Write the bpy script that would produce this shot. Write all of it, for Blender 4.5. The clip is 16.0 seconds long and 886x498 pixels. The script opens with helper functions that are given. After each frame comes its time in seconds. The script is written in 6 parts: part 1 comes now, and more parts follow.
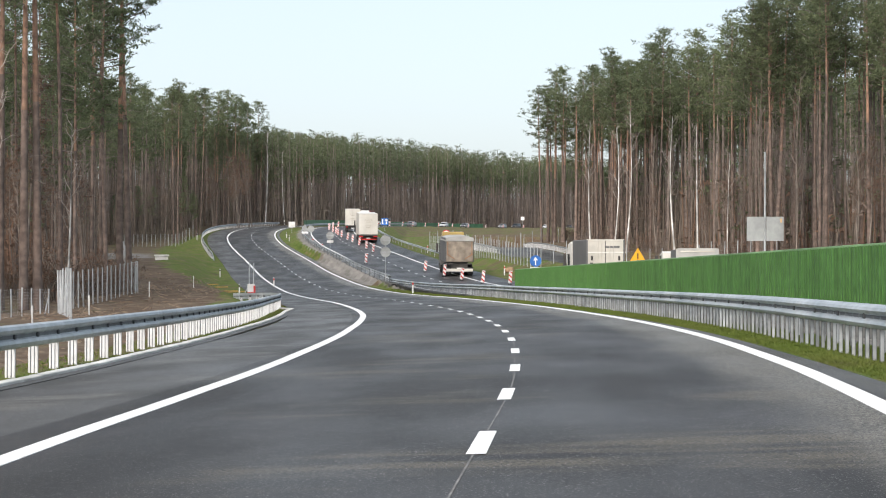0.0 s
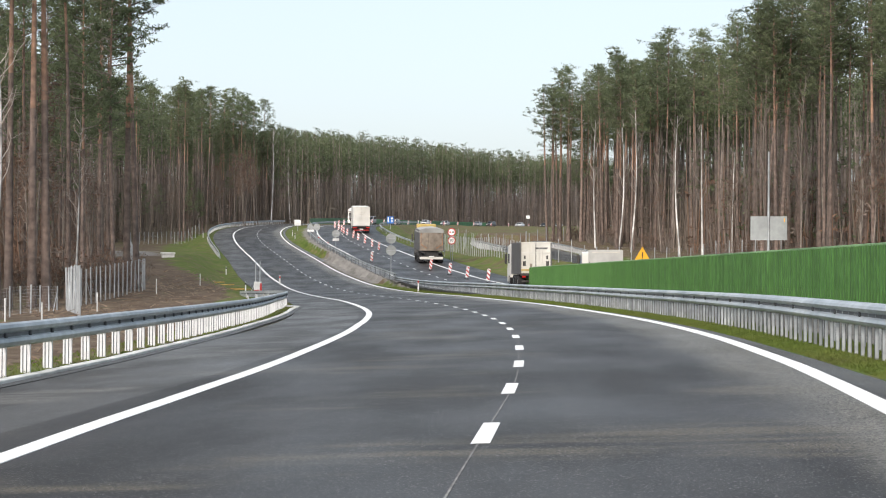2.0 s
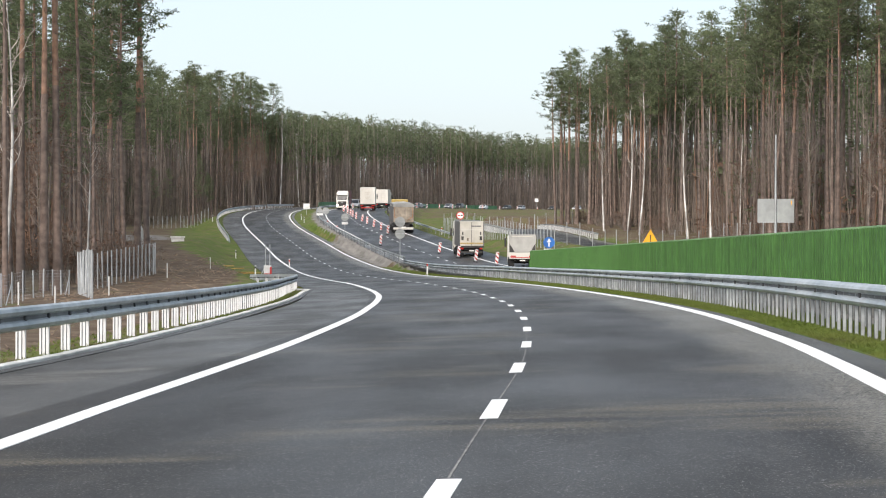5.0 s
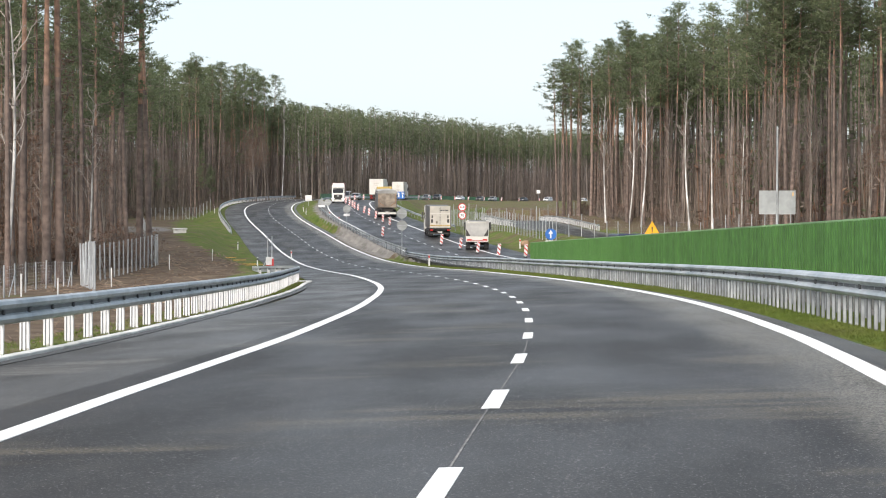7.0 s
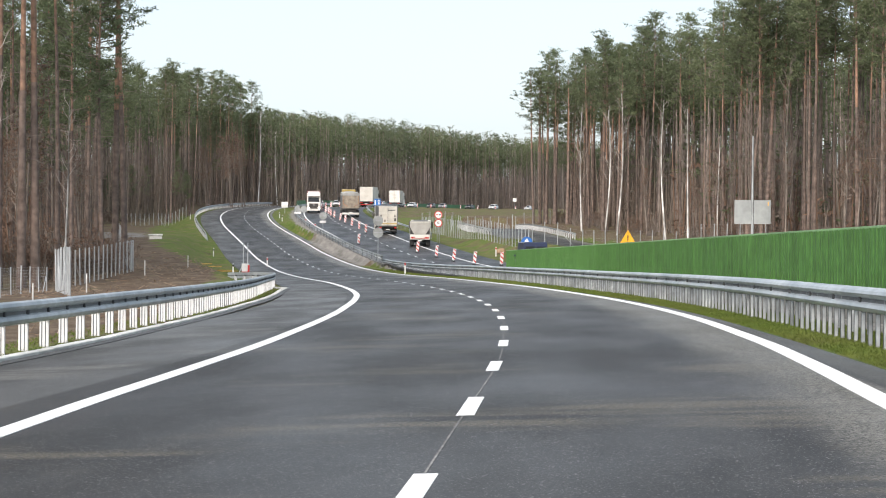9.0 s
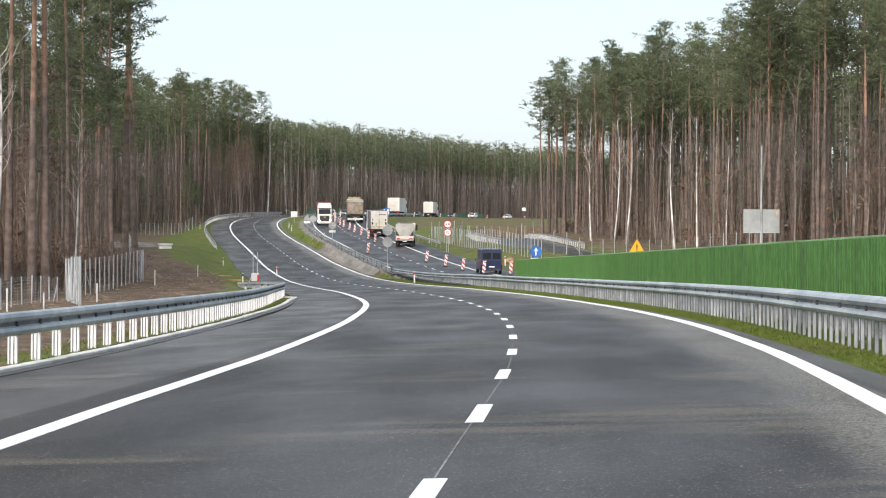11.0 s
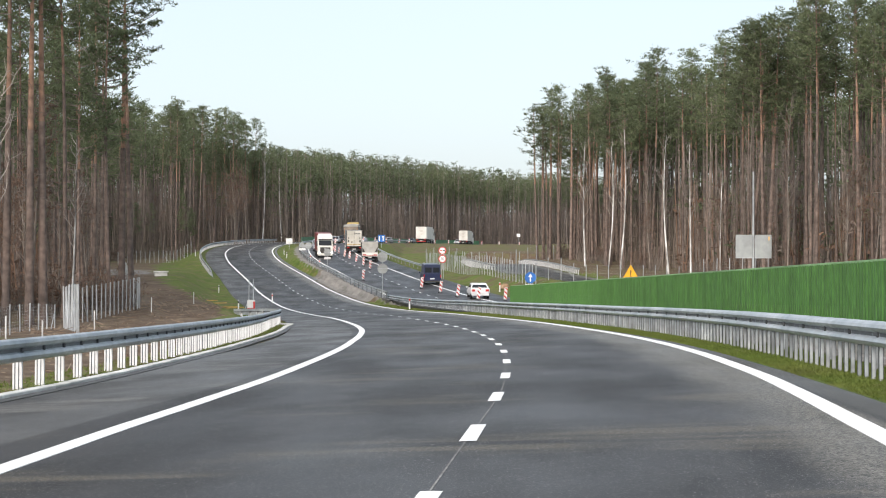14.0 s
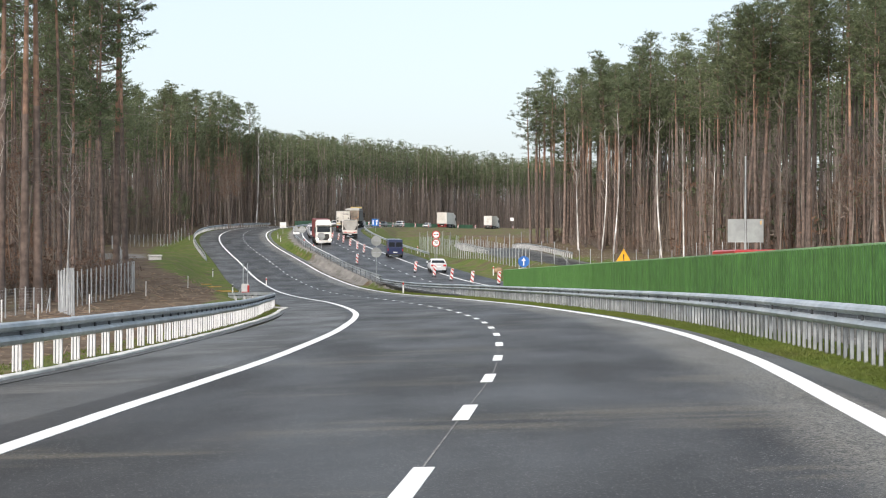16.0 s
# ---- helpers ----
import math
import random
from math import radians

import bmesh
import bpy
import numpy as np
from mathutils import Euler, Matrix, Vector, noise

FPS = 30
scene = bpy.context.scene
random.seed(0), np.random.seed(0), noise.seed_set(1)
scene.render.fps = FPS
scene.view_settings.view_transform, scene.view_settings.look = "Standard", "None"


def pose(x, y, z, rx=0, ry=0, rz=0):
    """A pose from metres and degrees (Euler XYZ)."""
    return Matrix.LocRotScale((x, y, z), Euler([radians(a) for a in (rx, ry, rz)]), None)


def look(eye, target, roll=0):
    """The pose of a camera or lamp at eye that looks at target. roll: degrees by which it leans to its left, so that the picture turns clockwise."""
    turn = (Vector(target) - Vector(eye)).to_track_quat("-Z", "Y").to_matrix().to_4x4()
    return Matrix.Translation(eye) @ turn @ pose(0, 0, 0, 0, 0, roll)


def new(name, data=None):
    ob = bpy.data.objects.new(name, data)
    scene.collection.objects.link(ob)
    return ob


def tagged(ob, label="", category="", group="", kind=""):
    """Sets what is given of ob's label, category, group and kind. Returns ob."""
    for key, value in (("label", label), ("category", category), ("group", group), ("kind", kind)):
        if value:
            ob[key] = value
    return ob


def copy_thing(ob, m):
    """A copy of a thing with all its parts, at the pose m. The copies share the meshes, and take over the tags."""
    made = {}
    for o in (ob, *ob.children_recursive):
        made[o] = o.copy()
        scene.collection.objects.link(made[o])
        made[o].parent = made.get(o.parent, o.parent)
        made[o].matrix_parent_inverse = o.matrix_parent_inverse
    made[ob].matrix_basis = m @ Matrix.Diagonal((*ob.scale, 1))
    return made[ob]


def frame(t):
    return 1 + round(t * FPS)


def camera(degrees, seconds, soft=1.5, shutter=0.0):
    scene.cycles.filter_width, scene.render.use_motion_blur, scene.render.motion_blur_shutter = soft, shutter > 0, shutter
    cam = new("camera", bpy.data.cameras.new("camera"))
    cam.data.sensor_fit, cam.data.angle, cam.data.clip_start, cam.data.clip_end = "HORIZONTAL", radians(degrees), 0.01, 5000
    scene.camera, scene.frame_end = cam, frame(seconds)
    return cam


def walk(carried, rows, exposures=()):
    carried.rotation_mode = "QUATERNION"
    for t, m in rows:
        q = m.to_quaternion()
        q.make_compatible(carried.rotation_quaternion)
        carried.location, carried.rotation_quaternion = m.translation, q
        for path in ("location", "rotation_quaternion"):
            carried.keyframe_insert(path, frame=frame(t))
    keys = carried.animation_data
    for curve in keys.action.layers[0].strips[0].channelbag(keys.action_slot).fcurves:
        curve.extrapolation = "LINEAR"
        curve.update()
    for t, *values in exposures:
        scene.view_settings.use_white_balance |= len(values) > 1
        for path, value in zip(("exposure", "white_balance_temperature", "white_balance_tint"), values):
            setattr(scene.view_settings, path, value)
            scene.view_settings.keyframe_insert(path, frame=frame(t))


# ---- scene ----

# ---- the camera and its walk: seconds, place, turn to the left, tilt up, lean ----
cam = camera(28.08, 16.0, soft=1.1)
VIEWS = [
    (0.0, 0.026, 1.499, 1.275, -0.523, -0.427, 0.056),
    (0.5, 0.022, 1.329, 1.278, -0.896, -0.545, 0.138),
    (1.0, 0.018, 1.160, 1.281, -0.848, -0.696, 0.134),
    (1.5, 0.014, 0.994, 1.284, -0.481, -0.675, 0.196),
    (2.0, 0.011, 0.837, 1.287, -0.351, -0.481, 0.209),
    (2.5, 0.008, 0.691, 1.289, -0.406, -0.593, 0.046),
    (3.0, 0.006, 0.559, 1.291, -0.384, -0.596, 0.083),
    (3.5, 0.005, 0.444, 1.293, -0.264, -0.378, 0.077),
    (4.0, 0.003, 0.346, 1.295, -0.196, -0.475, 0.040),
    (6.5, 0.000, 0.090, 1.299, 0.059, -1.665, 0.107),
    (7.0, -0.000, 0.072, 1.299, -0.009, -1.294, 0.043),
    (7.5, -0.000, 0.058, 1.299, -0.112, -1.177, 0.111),
    (8.0, -0.000, 0.044, 1.300, -0.161, -1.166, 0.263),
    (8.5, -0.001, 0.027, 1.300, -0.740, -0.916, 0.332),
    (9.0, -0.001, 0.003, 1.300, -0.784, -1.046, 0.392),
    (11.5, -0.003, -0.303, 1.305, -0.313, -0.616, 0.193),
    (12.0, -0.004, -0.410, 1.307, -0.202, -0.383, 0.004),
    (12.5, -0.005, -0.531, 1.308, -0.055, 0.009, 0.130),
    (13.0, -0.005, -0.663, 1.310, 0.057, -0.116, 0.007),
    (13.5, -0.005, -0.801, 1.312, -0.467, -0.018, 0.048),
    (14.0, -0.005, -0.942, 1.314, -0.645, 0.108, 0.125),
    (14.5, -0.005, -1.078, 1.316, -0.461, 0.042, 0.213),
    (15.0, -0.005, -1.202, 1.318, -0.487, -0.324, 0.232),
    (15.5, -0.004, -1.306, 1.320, -0.716, -0.504, 0.154),
    (16.0, -0.004, -1.382, 1.321, -0.851, -0.412, 0.141),
]


def view(x, y, z, left, up, lean):
    a, b = radians(left), radians(up)
    ahead = Vector((-math.sin(a) * math.cos(b), math.cos(a) * math.cos(b), math.sin(b)))
    return look((x, y, z), Vector((x, y, z)) + ahead * 100, lean)


walk(cam, [(t, view(*v)) for t, *v in VIEWS], [(0, 0.38, 6520, 12), (4, 0.38, 6520, 12), (7, 0.50, 6520, 12), (9, 0.50, 6520, 12), (12, 0.44, 6520, 12), (16, 0.40, 6520, 12)])

# ---- daylight: pale overcast sky, weak wide sun ----
SUN_UP, SUN_TURN = radians(36), radians(206)
world = bpy.data.worlds.new("world")
scene.world = world
world.use_nodes = True
wn, wl = world.node_tree.nodes, world.node_tree.links
wn.clear()
sky = wn.new("ShaderNodeTexSky")
sky.sky_type, sky.sun_disc, sky.sun_elevation, sky.sun_rotation = "NISHITA", False, SUN_UP, SUN_TURN
sky.air_density, sky.dust_density, sky.ozone_density = 1.0, 2.5, 1.0
skyb = wn.new("ShaderNodeBackground")
skyb.inputs[1].default_value = 0.06
wl.new(sky.outputs[0], skyb.inputs[0])
cloud = wn.new("ShaderNodeBackground")          # even veil of high cloud
cloud.inputs[0].default_value = (0.80, 0.90, 0.96, 1)
cloud.inputs[1].default_value = 0.535
wadd = wn.new("ShaderNodeAddShader")
wout = wn.new("ShaderNodeOutputWorld")
wl.new(skyb.outputs[0], wadd.inputs[0])
wl.new(cloud.outputs[0], wadd.inputs[1])
wl.new(wadd.outputs[0], wout.inputs[0])
sun = new("sun", bpy.data.lights.new("sun", "SUN"))
sun.data.energy, sun.data.angle, sun.data.color = 3.3, radians(35), (1.0, 0.92, 0.84)
sun.matrix_world = look((math.sin(SUN_TURN) * 100, math.cos(SUN_TURN) * 100, math.tan(SUN_UP) * 100), (0, 0, 0))


# ---- materials ----
def mat(name, base, rough=0.7, metal=0.0, grain=None, amount=0.25, second=None, bump=0.0, bscale=None, island=False, obj=0.0, spec=0.5):
    """A surface: base colour, varied at two scales (grain: size in 1/m), with relief."""
    m = bpy.data.materials.new(name)
    m.use_nodes = True
    nt = m.node_tree
    n, l = nt.nodes, nt.links
    p = n["Principled BSDF"]
    p.inputs["Roughness"].default_value, p.inputs["Metallic"].default_value = rough, metal
    p.inputs["Specular IOR Level"].default_value = spec
    p.inputs["Base Color"].default_value = (*base, 1)
    if grain is None:
        return m
    geo = n.new("ShaderNodeNewGeometry")
    big, small = n.new("ShaderNodeTexNoise"), n.new("ShaderNodeTexNoise")
    big.inputs["Scale"].default_value, small.inputs["Scale"].default_value = grain * 0.13, grain
    big.inputs["Detail"].default_value, small.inputs["Detail"].default_value = 4, 3
    l.new(geo.outputs["Position"], big.inputs["Vector"])
    l.new(geo.outputs["Position"], small.inputs["Vector"])
    mix = n.new("ShaderNodeMix")
    mix.data_type = "RGBA"
    mix.inputs["A"].default_value = (*base, 1)
    mix.inputs["B"].default_value = (*(second or [c * 0.55 for c in base]), 1)
    ramp = n.new("ShaderNodeMapRange")
    ramp.inputs["From Min"].default_value, ramp.inputs["From Max"].default_value = 0.35, 0.68
    l.new(big.outputs[0], ramp.inputs["Value"])
    l.new(ramp.outputs[0], mix.inputs["Factor"])
    val = n.new("ShaderNodeMapRange")
    val.inputs["From Min"].default_value, val.inputs["From Max"].default_value = 0.3, 0.7
    val.inputs["To Min"].default_value, val.inputs["To Max"].default_value = 1 - amount, 1 + amount
    l.new(small.outputs[0], val.inputs["Value"])
    last = val.outputs[0]
    for use, source, spread in ((island, geo.outputs["Random Per Island"], 0.35 if island is True else island), (obj > 0, None, obj)):
        if not use:
            continue
        if source is None:
            source = n.new("ShaderNodeObjectInfo").outputs["Random"]
        r = n.new("ShaderNodeMapRange")
        r.inputs["To Min"].default_value, r.inputs["To Max"].default_value = 1 - spread, 1 + spread
        l.new(source, r.inputs["Value"])
        mul = n.new("ShaderNodeMath")
        mul.operation = "MULTIPLY"
        l.new(last, mul.inputs[0])
        l.new(r.outputs[0], mul.inputs[1])
        last = mul.outputs[0]
    hsv = n.new("ShaderNodeHueSaturation")
    l.new(mix.outputs["Result"], hsv.inputs["Color"])
    l.new(last, hsv.inputs["Value"])
    l.new(hsv.outputs[0], p.inputs["Base Color"])
    if bump:
        b = n.new("ShaderNodeBump")
        b.inputs["Strength"].default_value, b.inputs["Distance"].default_value = bump, 0.02
        rel = n.new("ShaderNodeTexNoise")
        rel.inputs["Scale"].default_value = bscale or grain * 4
        rel.inputs["Detail"].default_value = 3
        l.new(geo.outputs["Position"], rel.inputs["Vector"])
        l.new(rel.outputs[0], b.inputs["Height"])
        l.new(b.outputs[0], p.inputs["Normal"])
    return m


WHITE = mat("white_paint", (0.82, 0.82, 0.80), 0.6, grain=6, amount=0.08, second=(0.68, 0.68, 0.66))
STEEL = mat("galvanised_steel", (0.45, 0.48, 0.50), 0.5, 0.4, grain=3, amount=0.14, second=(0.28, 0.32, 0.35))
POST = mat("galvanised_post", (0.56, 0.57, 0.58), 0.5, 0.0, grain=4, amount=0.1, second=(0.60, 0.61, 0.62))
SLOT = mat("dark_spacer", (0.06, 0.065, 0.07), 0.7, grain=5)
CONCRETE = mat("concrete", (0.60, 0.60, 0.57), 0.9, grain=3, amount=0.15, second=(0.44, 0.44, 0.41), bump=0.3, obj=0.12)
GREEN = mat("green_panel", (0.046, 0.128, 0.022), 0.55, grain=1.2, amount=0.16, second=(0.028, 0.096, 0.02), obj=0.13)
GREEN_FAR = mat("green_slats", (0.046, 0.128, 0.022), 0.55, grain=1.2, amount=0.16, second=(0.028, 0.096, 0.02), island=0.24)
BARK = mat("pine_bark", (0.165, 0.122, 0.101), 0.95, grain=2.2, amount=0.4, second=(0.112, 0.088, 0.076), bump=0.6, obj=0.28)
BARK_TOP = mat("orange_upper_bark", (0.265, 0.158, 0.106), 0.9, grain=2.5, amount=0.35, second=(0.18, 0.125, 0.10), bump=0.4, obj=0.22)
TWIG = mat("dead_twig", (0.20, 0.168, 0.143), 0.95, grain=2, amount=0.3, obj=0.25)
NEEDLE = mat("pine_needles", (0.165, 0.192, 0.102), 0.75, grain=0.5, amount=0.30, second=(0.120, 0.148, 0.084), island=True, obj=0.20, spec=0.3)


def let_light_through(m, share):
    """Thin leaves pass a share of the light that falls on them."""
    n, l = m.node_tree.nodes, m.node_tree.links
    p, out = n["Principled BSDF"], n["Material Output"]
    leaf, mix = n.new("ShaderNodeBsdfTranslucent"), n.new("ShaderNodeMixShader")
    l.new(p.inputs["Base Color"].links[0].from_socket, leaf.inputs["Color"])
    mix.inputs[0].default_value = share
    l.new(p.outputs[0], mix.inputs[1])
    l.new(leaf.outputs[0], mix.inputs[2])
    l.new(mix.outputs[0], out.inputs["Surface"])


let_light_through(NEEDLE, 0.5)
BIRCH = mat("birch_bark", (0.80, 0.79, 0.76), 0.8, grain=2.6, amount=0.2, second=(0.12, 0.11, 0.10), obj=0.1)
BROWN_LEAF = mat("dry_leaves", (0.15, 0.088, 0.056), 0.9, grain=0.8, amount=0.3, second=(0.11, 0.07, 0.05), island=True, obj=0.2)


def ground_mat():
    """Verge grass, bare soil and needle litter, by how much of each lies at a place."""
    m = bpy.data.materials.new("ground_cover")
    m.use_nodes = True
    n, l = m.node_tree.nodes, m.node_tree.links
    p = n["Principled BSDF"]
    p.inputs["Roughness"].default_value = 0.95
    p.inputs["Specular IOR Level"].default_value = 0.15
    geo = n.new("ShaderNodeNewGeometry")

    def noise_at(scale, detail=4):
        t = n.new("ShaderNodeTexNoise")
        t.inputs["Scale"].default_value, t.inputs["Detail"].default_value = scale, detail
        l.new(geo.outputs["Position"], t.inputs["Vector"])
        return t.outputs[0]

    def ramp(source, stops):
        r = n.new("ShaderNodeValToRGB")
        e = r.color_ramp.elements
        e[0].position, e[0].color = stops[0][0], (*stops[0][1], 1)
        e[1].position, e[1].color = stops[1][0], (*stops[1][1], 1)
        for pos, c in stops[2:]:
            e.new(pos).color = (*c, 1)
        l.new(source, r.inputs[0])
        return r.outputs[0]

    grass = ramp(noise_at(0.9, 6), [(0.3, (0.06, 0.088, 0.018)), (0.5, (0.088, 0.125, 0.024)), (0.6, (0.125, 0.125, 0.042)), (0.73, (0.18, 0.145, 0.08))])
    soil = ramp(noise_at(0.8, 7), [(0.3, (0.075, 0.052, 0.036)), (0.5, (0.105, 0.076, 0.053)), (0.7, (0.155, 0.122, 0.088))])
    litter = ramp(noise_at(0.5, 6), [(0.3, (0.075, 0.055, 0.038)), (0.5, (0.125, 0.09, 0.06)), (0.7, (0.12, 0.12, 0.055))])
    gravel = ramp(noise_at(1.1, 7), [(0.3, (0.14, 0.132, 0.12)), (0.5, (0.20, 0.19, 0.175)), (0.7, (0.265, 0.25, 0.23))])
    last = litter
    for name, colour in (("soil", soil), ("grass", grass), ("gravel", gravel)):
        a = n.new("ShaderNodeAttribute")
        a.attribute_name = name
        add = n.new("ShaderNodeMath")
        add.operation = "ADD"
        l.new(a.outputs["Fac"], add.inputs[0])
        l.new(noise_at(0.35, 5), add.inputs[1])
        mr = n.new("ShaderNodeMapRange")
        mr.inputs["From Min"].default_value, mr.inputs["From Max"].default_value = 0.88, 1.12
        l.new(add.outputs[0], mr.inputs["Value"])
        mix = n.new("ShaderNodeMix")
        mix.data_type = "RGBA"
        l.new(mr.outputs[0], mix.inputs["Factor"])
        l.new(last, mix.inputs["A"])
        l.new(colour, mix.inputs["B"])
        last = mix.outputs["Result"]
    l.new(last, p.inputs["Base Color"])
    b = n.new("ShaderNodeBump")
    b.inputs["Strength"].default_value, b.inputs["Distance"].default_value = 0.8, 0.12
    l.new(noise_at(3.5, 5), b.inputs["Height"])
    l.new(b.outputs[0], p.inputs["Normal"])
    return m


def asphalt_mat(name, base, dusty, spots, edge):
    """New asphalt with fine stones, streaks along the lanes, pale dust in patches."""
    m = bpy.data.materials.new(name)
    m.use_nodes = True
    n, l = m.node_tree.nodes, m.node_tree.links
    p = n["Principled BSDF"]
    p.inputs["Specular IOR Level"].default_value = 0.17
    geo, at = n.new("ShaderNodeNewGeometry"), n.new("ShaderNodeAttribute")
    at.attribute_name = "lane"

    def noise_at(source, scale, detail=3, stretch=None, shift=(0, 0, 0)):
        t = n.new("ShaderNodeTexNoise")
        t.inputs["Scale"].default_value, t.inputs["Detail"].default_value = scale, detail
        if stretch:
            mp = n.new("ShaderNodeMapping")
            mp.inputs["Scale"].default_value, mp.inputs["Location"].default_value = stretch, shift
            l.new(source, mp.inputs["Vector"])
            source = mp.outputs[0]
        l.new(source, t.inputs["Vector"])
        return t.outputs[0]

    streak = noise_at(at.outputs["Vector"], 1.0, 5, (1.1, 0.05, 1))
    band = noise_at(at.outputs["Vector"], 1.0, 6, (0.26, 0.30, 1), (5, 2, 0))

    def spread(fac, lo, hi):
        mr = n.new("ShaderNodeMapRange")
        mr.interpolation_type = "SMOOTHSTEP"
        mr.inputs["From Min"].default_value, mr.inputs["From Max"].default_value = lo, hi
        l.new(fac, mr.inputs["Value"])
        return mr.outputs[0]

    def maths(kind, a, b):
        x = n.new("ShaderNodeMath")
        x.operation = kind
        for i, v in enumerate((a, b)):
            if isinstance(v, (int, float)):
                x.inputs[i].default_value = v
            else:
                l.new(v, x.inputs[i])
        return x.outputs[0]

    def mixed(a, b, fac, lo=None, hi=None):
        x = n.new("ShaderNodeMix")
        x.data_type = "RGBA"
        l.new(fac if lo is None else spread(fac, lo, hi), x.inputs["Factor"])
        for key, v in (("A", a), ("B", b)):
            if isinstance(v, tuple):
                x.inputs[key].default_value = (*v, 1)
            else:
                l.new(v, x.inputs[key])
        return x.outputs["Result"]

    patch = noise_at(at.outputs["Vector"], 1.0, 7, (0.48, 0.15, 1), (7, 3, 0))
    c = mixed(base, tuple(v * 0.78 for v in base), streak, 0.42, 0.60)
    c = mixed(c, tuple(v * q for v, q in zip(base, (0.50, 0.47, 0.42))), patch, 0.46, 0.57)
    c = mixed(c, tuple(v * 0.6 for v in base), noise_at(at.outputs["Vector"], 1.0, 4, (0.42, 0.045, 1)), 0.54, 0.68)
    # dust brushed across the lanes in short bands, broken by fine strokes
    strokes = spread(noise_at(at.outputs["Vector"], 1.0, 5, (0.3, 2.2, 1)), 0.38, 0.62)
    c = mixed(c, dusty, maths("MULTIPLY", spread(band, 0.52, 0.62), strokes))
    # pale grit that traffic has not swept, in a ragged strip inside the outer line
    sep = n.new("ShaderNodeSeparateXYZ")
    l.new(at.outputs["Vector"], sep.inputs[0])
    ragged = maths("ADD", sep.outputs[0], maths("MULTIPLY", noise_at(at.outputs["Vector"], 1.0, 6, (0.9, 0.14, 1)), 1.3))
    grit = maths("MULTIPLY", spread(ragged, 3.05, 3.85), maths("SUBTRACT", 1.0, spread(sep.outputs[0], 3.72, 3.86)))
    c = mixed(c, edge, maths("MULTIPLY", grit, spread(noise_at(geo.outputs["Position"], 16, 4), 0.22, 0.62)))
    c = mixed(c, tuple(v * 0.36 for v in edge), spread(sep.outputs[0], 3.80, 3.95))
    c = mixed(c, tuple(v * 0.34 for v in spots), noise_at(geo.outputs["Position"], 62, 1), 0.58, 0.78)
    c = mixed(c, spots, noise_at(geo.outputs["Position"], 58, 1), 0.64, 0.70)
    c = mixed(c, tuple(v * 0.4 for v in base), noise_at(geo.outputs["Position"], 45, 1), 0.50, 0.62)
    l.new(c, p.inputs["Base Color"])
    mr = n.new("ShaderNodeMapRange")
    mr.inputs["To Min"].default_value, mr.inputs["To Max"].default_value = 0.42, 0.56
    mr.inputs["From Min"].default_value, mr.inputs["From Max"].default_value = 0.34, 0.66
    l.new(patch, mr.inputs["Value"])
    l.new(mr.outputs[0], p.inputs["Roughness"])
    b = n.new("ShaderNodeBump")
    b.inputs["Strength"].default_value, b.inputs["Distance"].default_value = 0.28, 0.008
    l.new(noise_at(geo.outputs["Position"], 62, 2), b.inputs["Height"])
    l.new(b.outputs[0], p.inputs["Normal"])
    return m


SEAM = mat("pale_joint", (0.20, 0.195, 0.185), 0.9, grain=8, amount=0.3)
GROUND = ground_mat()
ASPHALT = asphalt_mat("asphalt", (0.0290, 0.0242, 0.0208), (0.092, 0.077, 0.052), (0.26, 0.248, 0.232), (0.200, 0.188, 0.158))
SHOULDER = asphalt_mat("shoulder_asphalt", (0.078, 0.075, 0.071), (0.15, 0.143, 0.128), (0.30, 0.30, 0.29), (0.15, 0.15, 0.145))


PALE_GRIT = asphalt_mat("pale_grit", (0.20, 0.195, 0.185), (0.26, 0.25, 0.23), (0.40, 0.39, 0.37), (0.2, 0.2, 0.19))
DARK_ASPHALT = asphalt_mat("worn_asphalt", (0.045, 0.044, 0.046), (0.075, 0.07, 0.062), (0.17, 0.17, 0.168), (0.058, 0.057, 0.056))


# ---- plan: the two carriageways as lines over the distance y: x and height z ----
def line(rows, step=1.0):
    """A smooth line through rows of y, x, z, with its headings and its length so far."""
    y, x, z = np.array(rows, float).T
    yy = np.arange(y[0], y[-1] + step / 2, step)

    def smooth(v):
        g = np.gradient(v, y)
        k = np.clip(np.searchsorted(y, yy, side="right") - 1, 0, len(y) - 2)
        h = y[k + 1] - y[k]
        u = (yy - y[k]) / h
        return ((1 + 2 * u) * (1 - u) ** 2 * v[k] + u * (1 - u) ** 2 * h * g[k] + u * u * (3 - 2 * u) * v[k + 1] + u * u * (u - 1) * h * g[k + 1])

    xx, zz = smooth(x), smooth(z)
    far = np.r_[0, np.cumsum(np.hypot(np.hypot(np.diff(xx), step), np.diff(zz)))]
    head = np.arctan2(np.gradient(xx, step), 1.0)
    return {"y": yy, "x": xx, "z": zz, "far": far, "head": head}


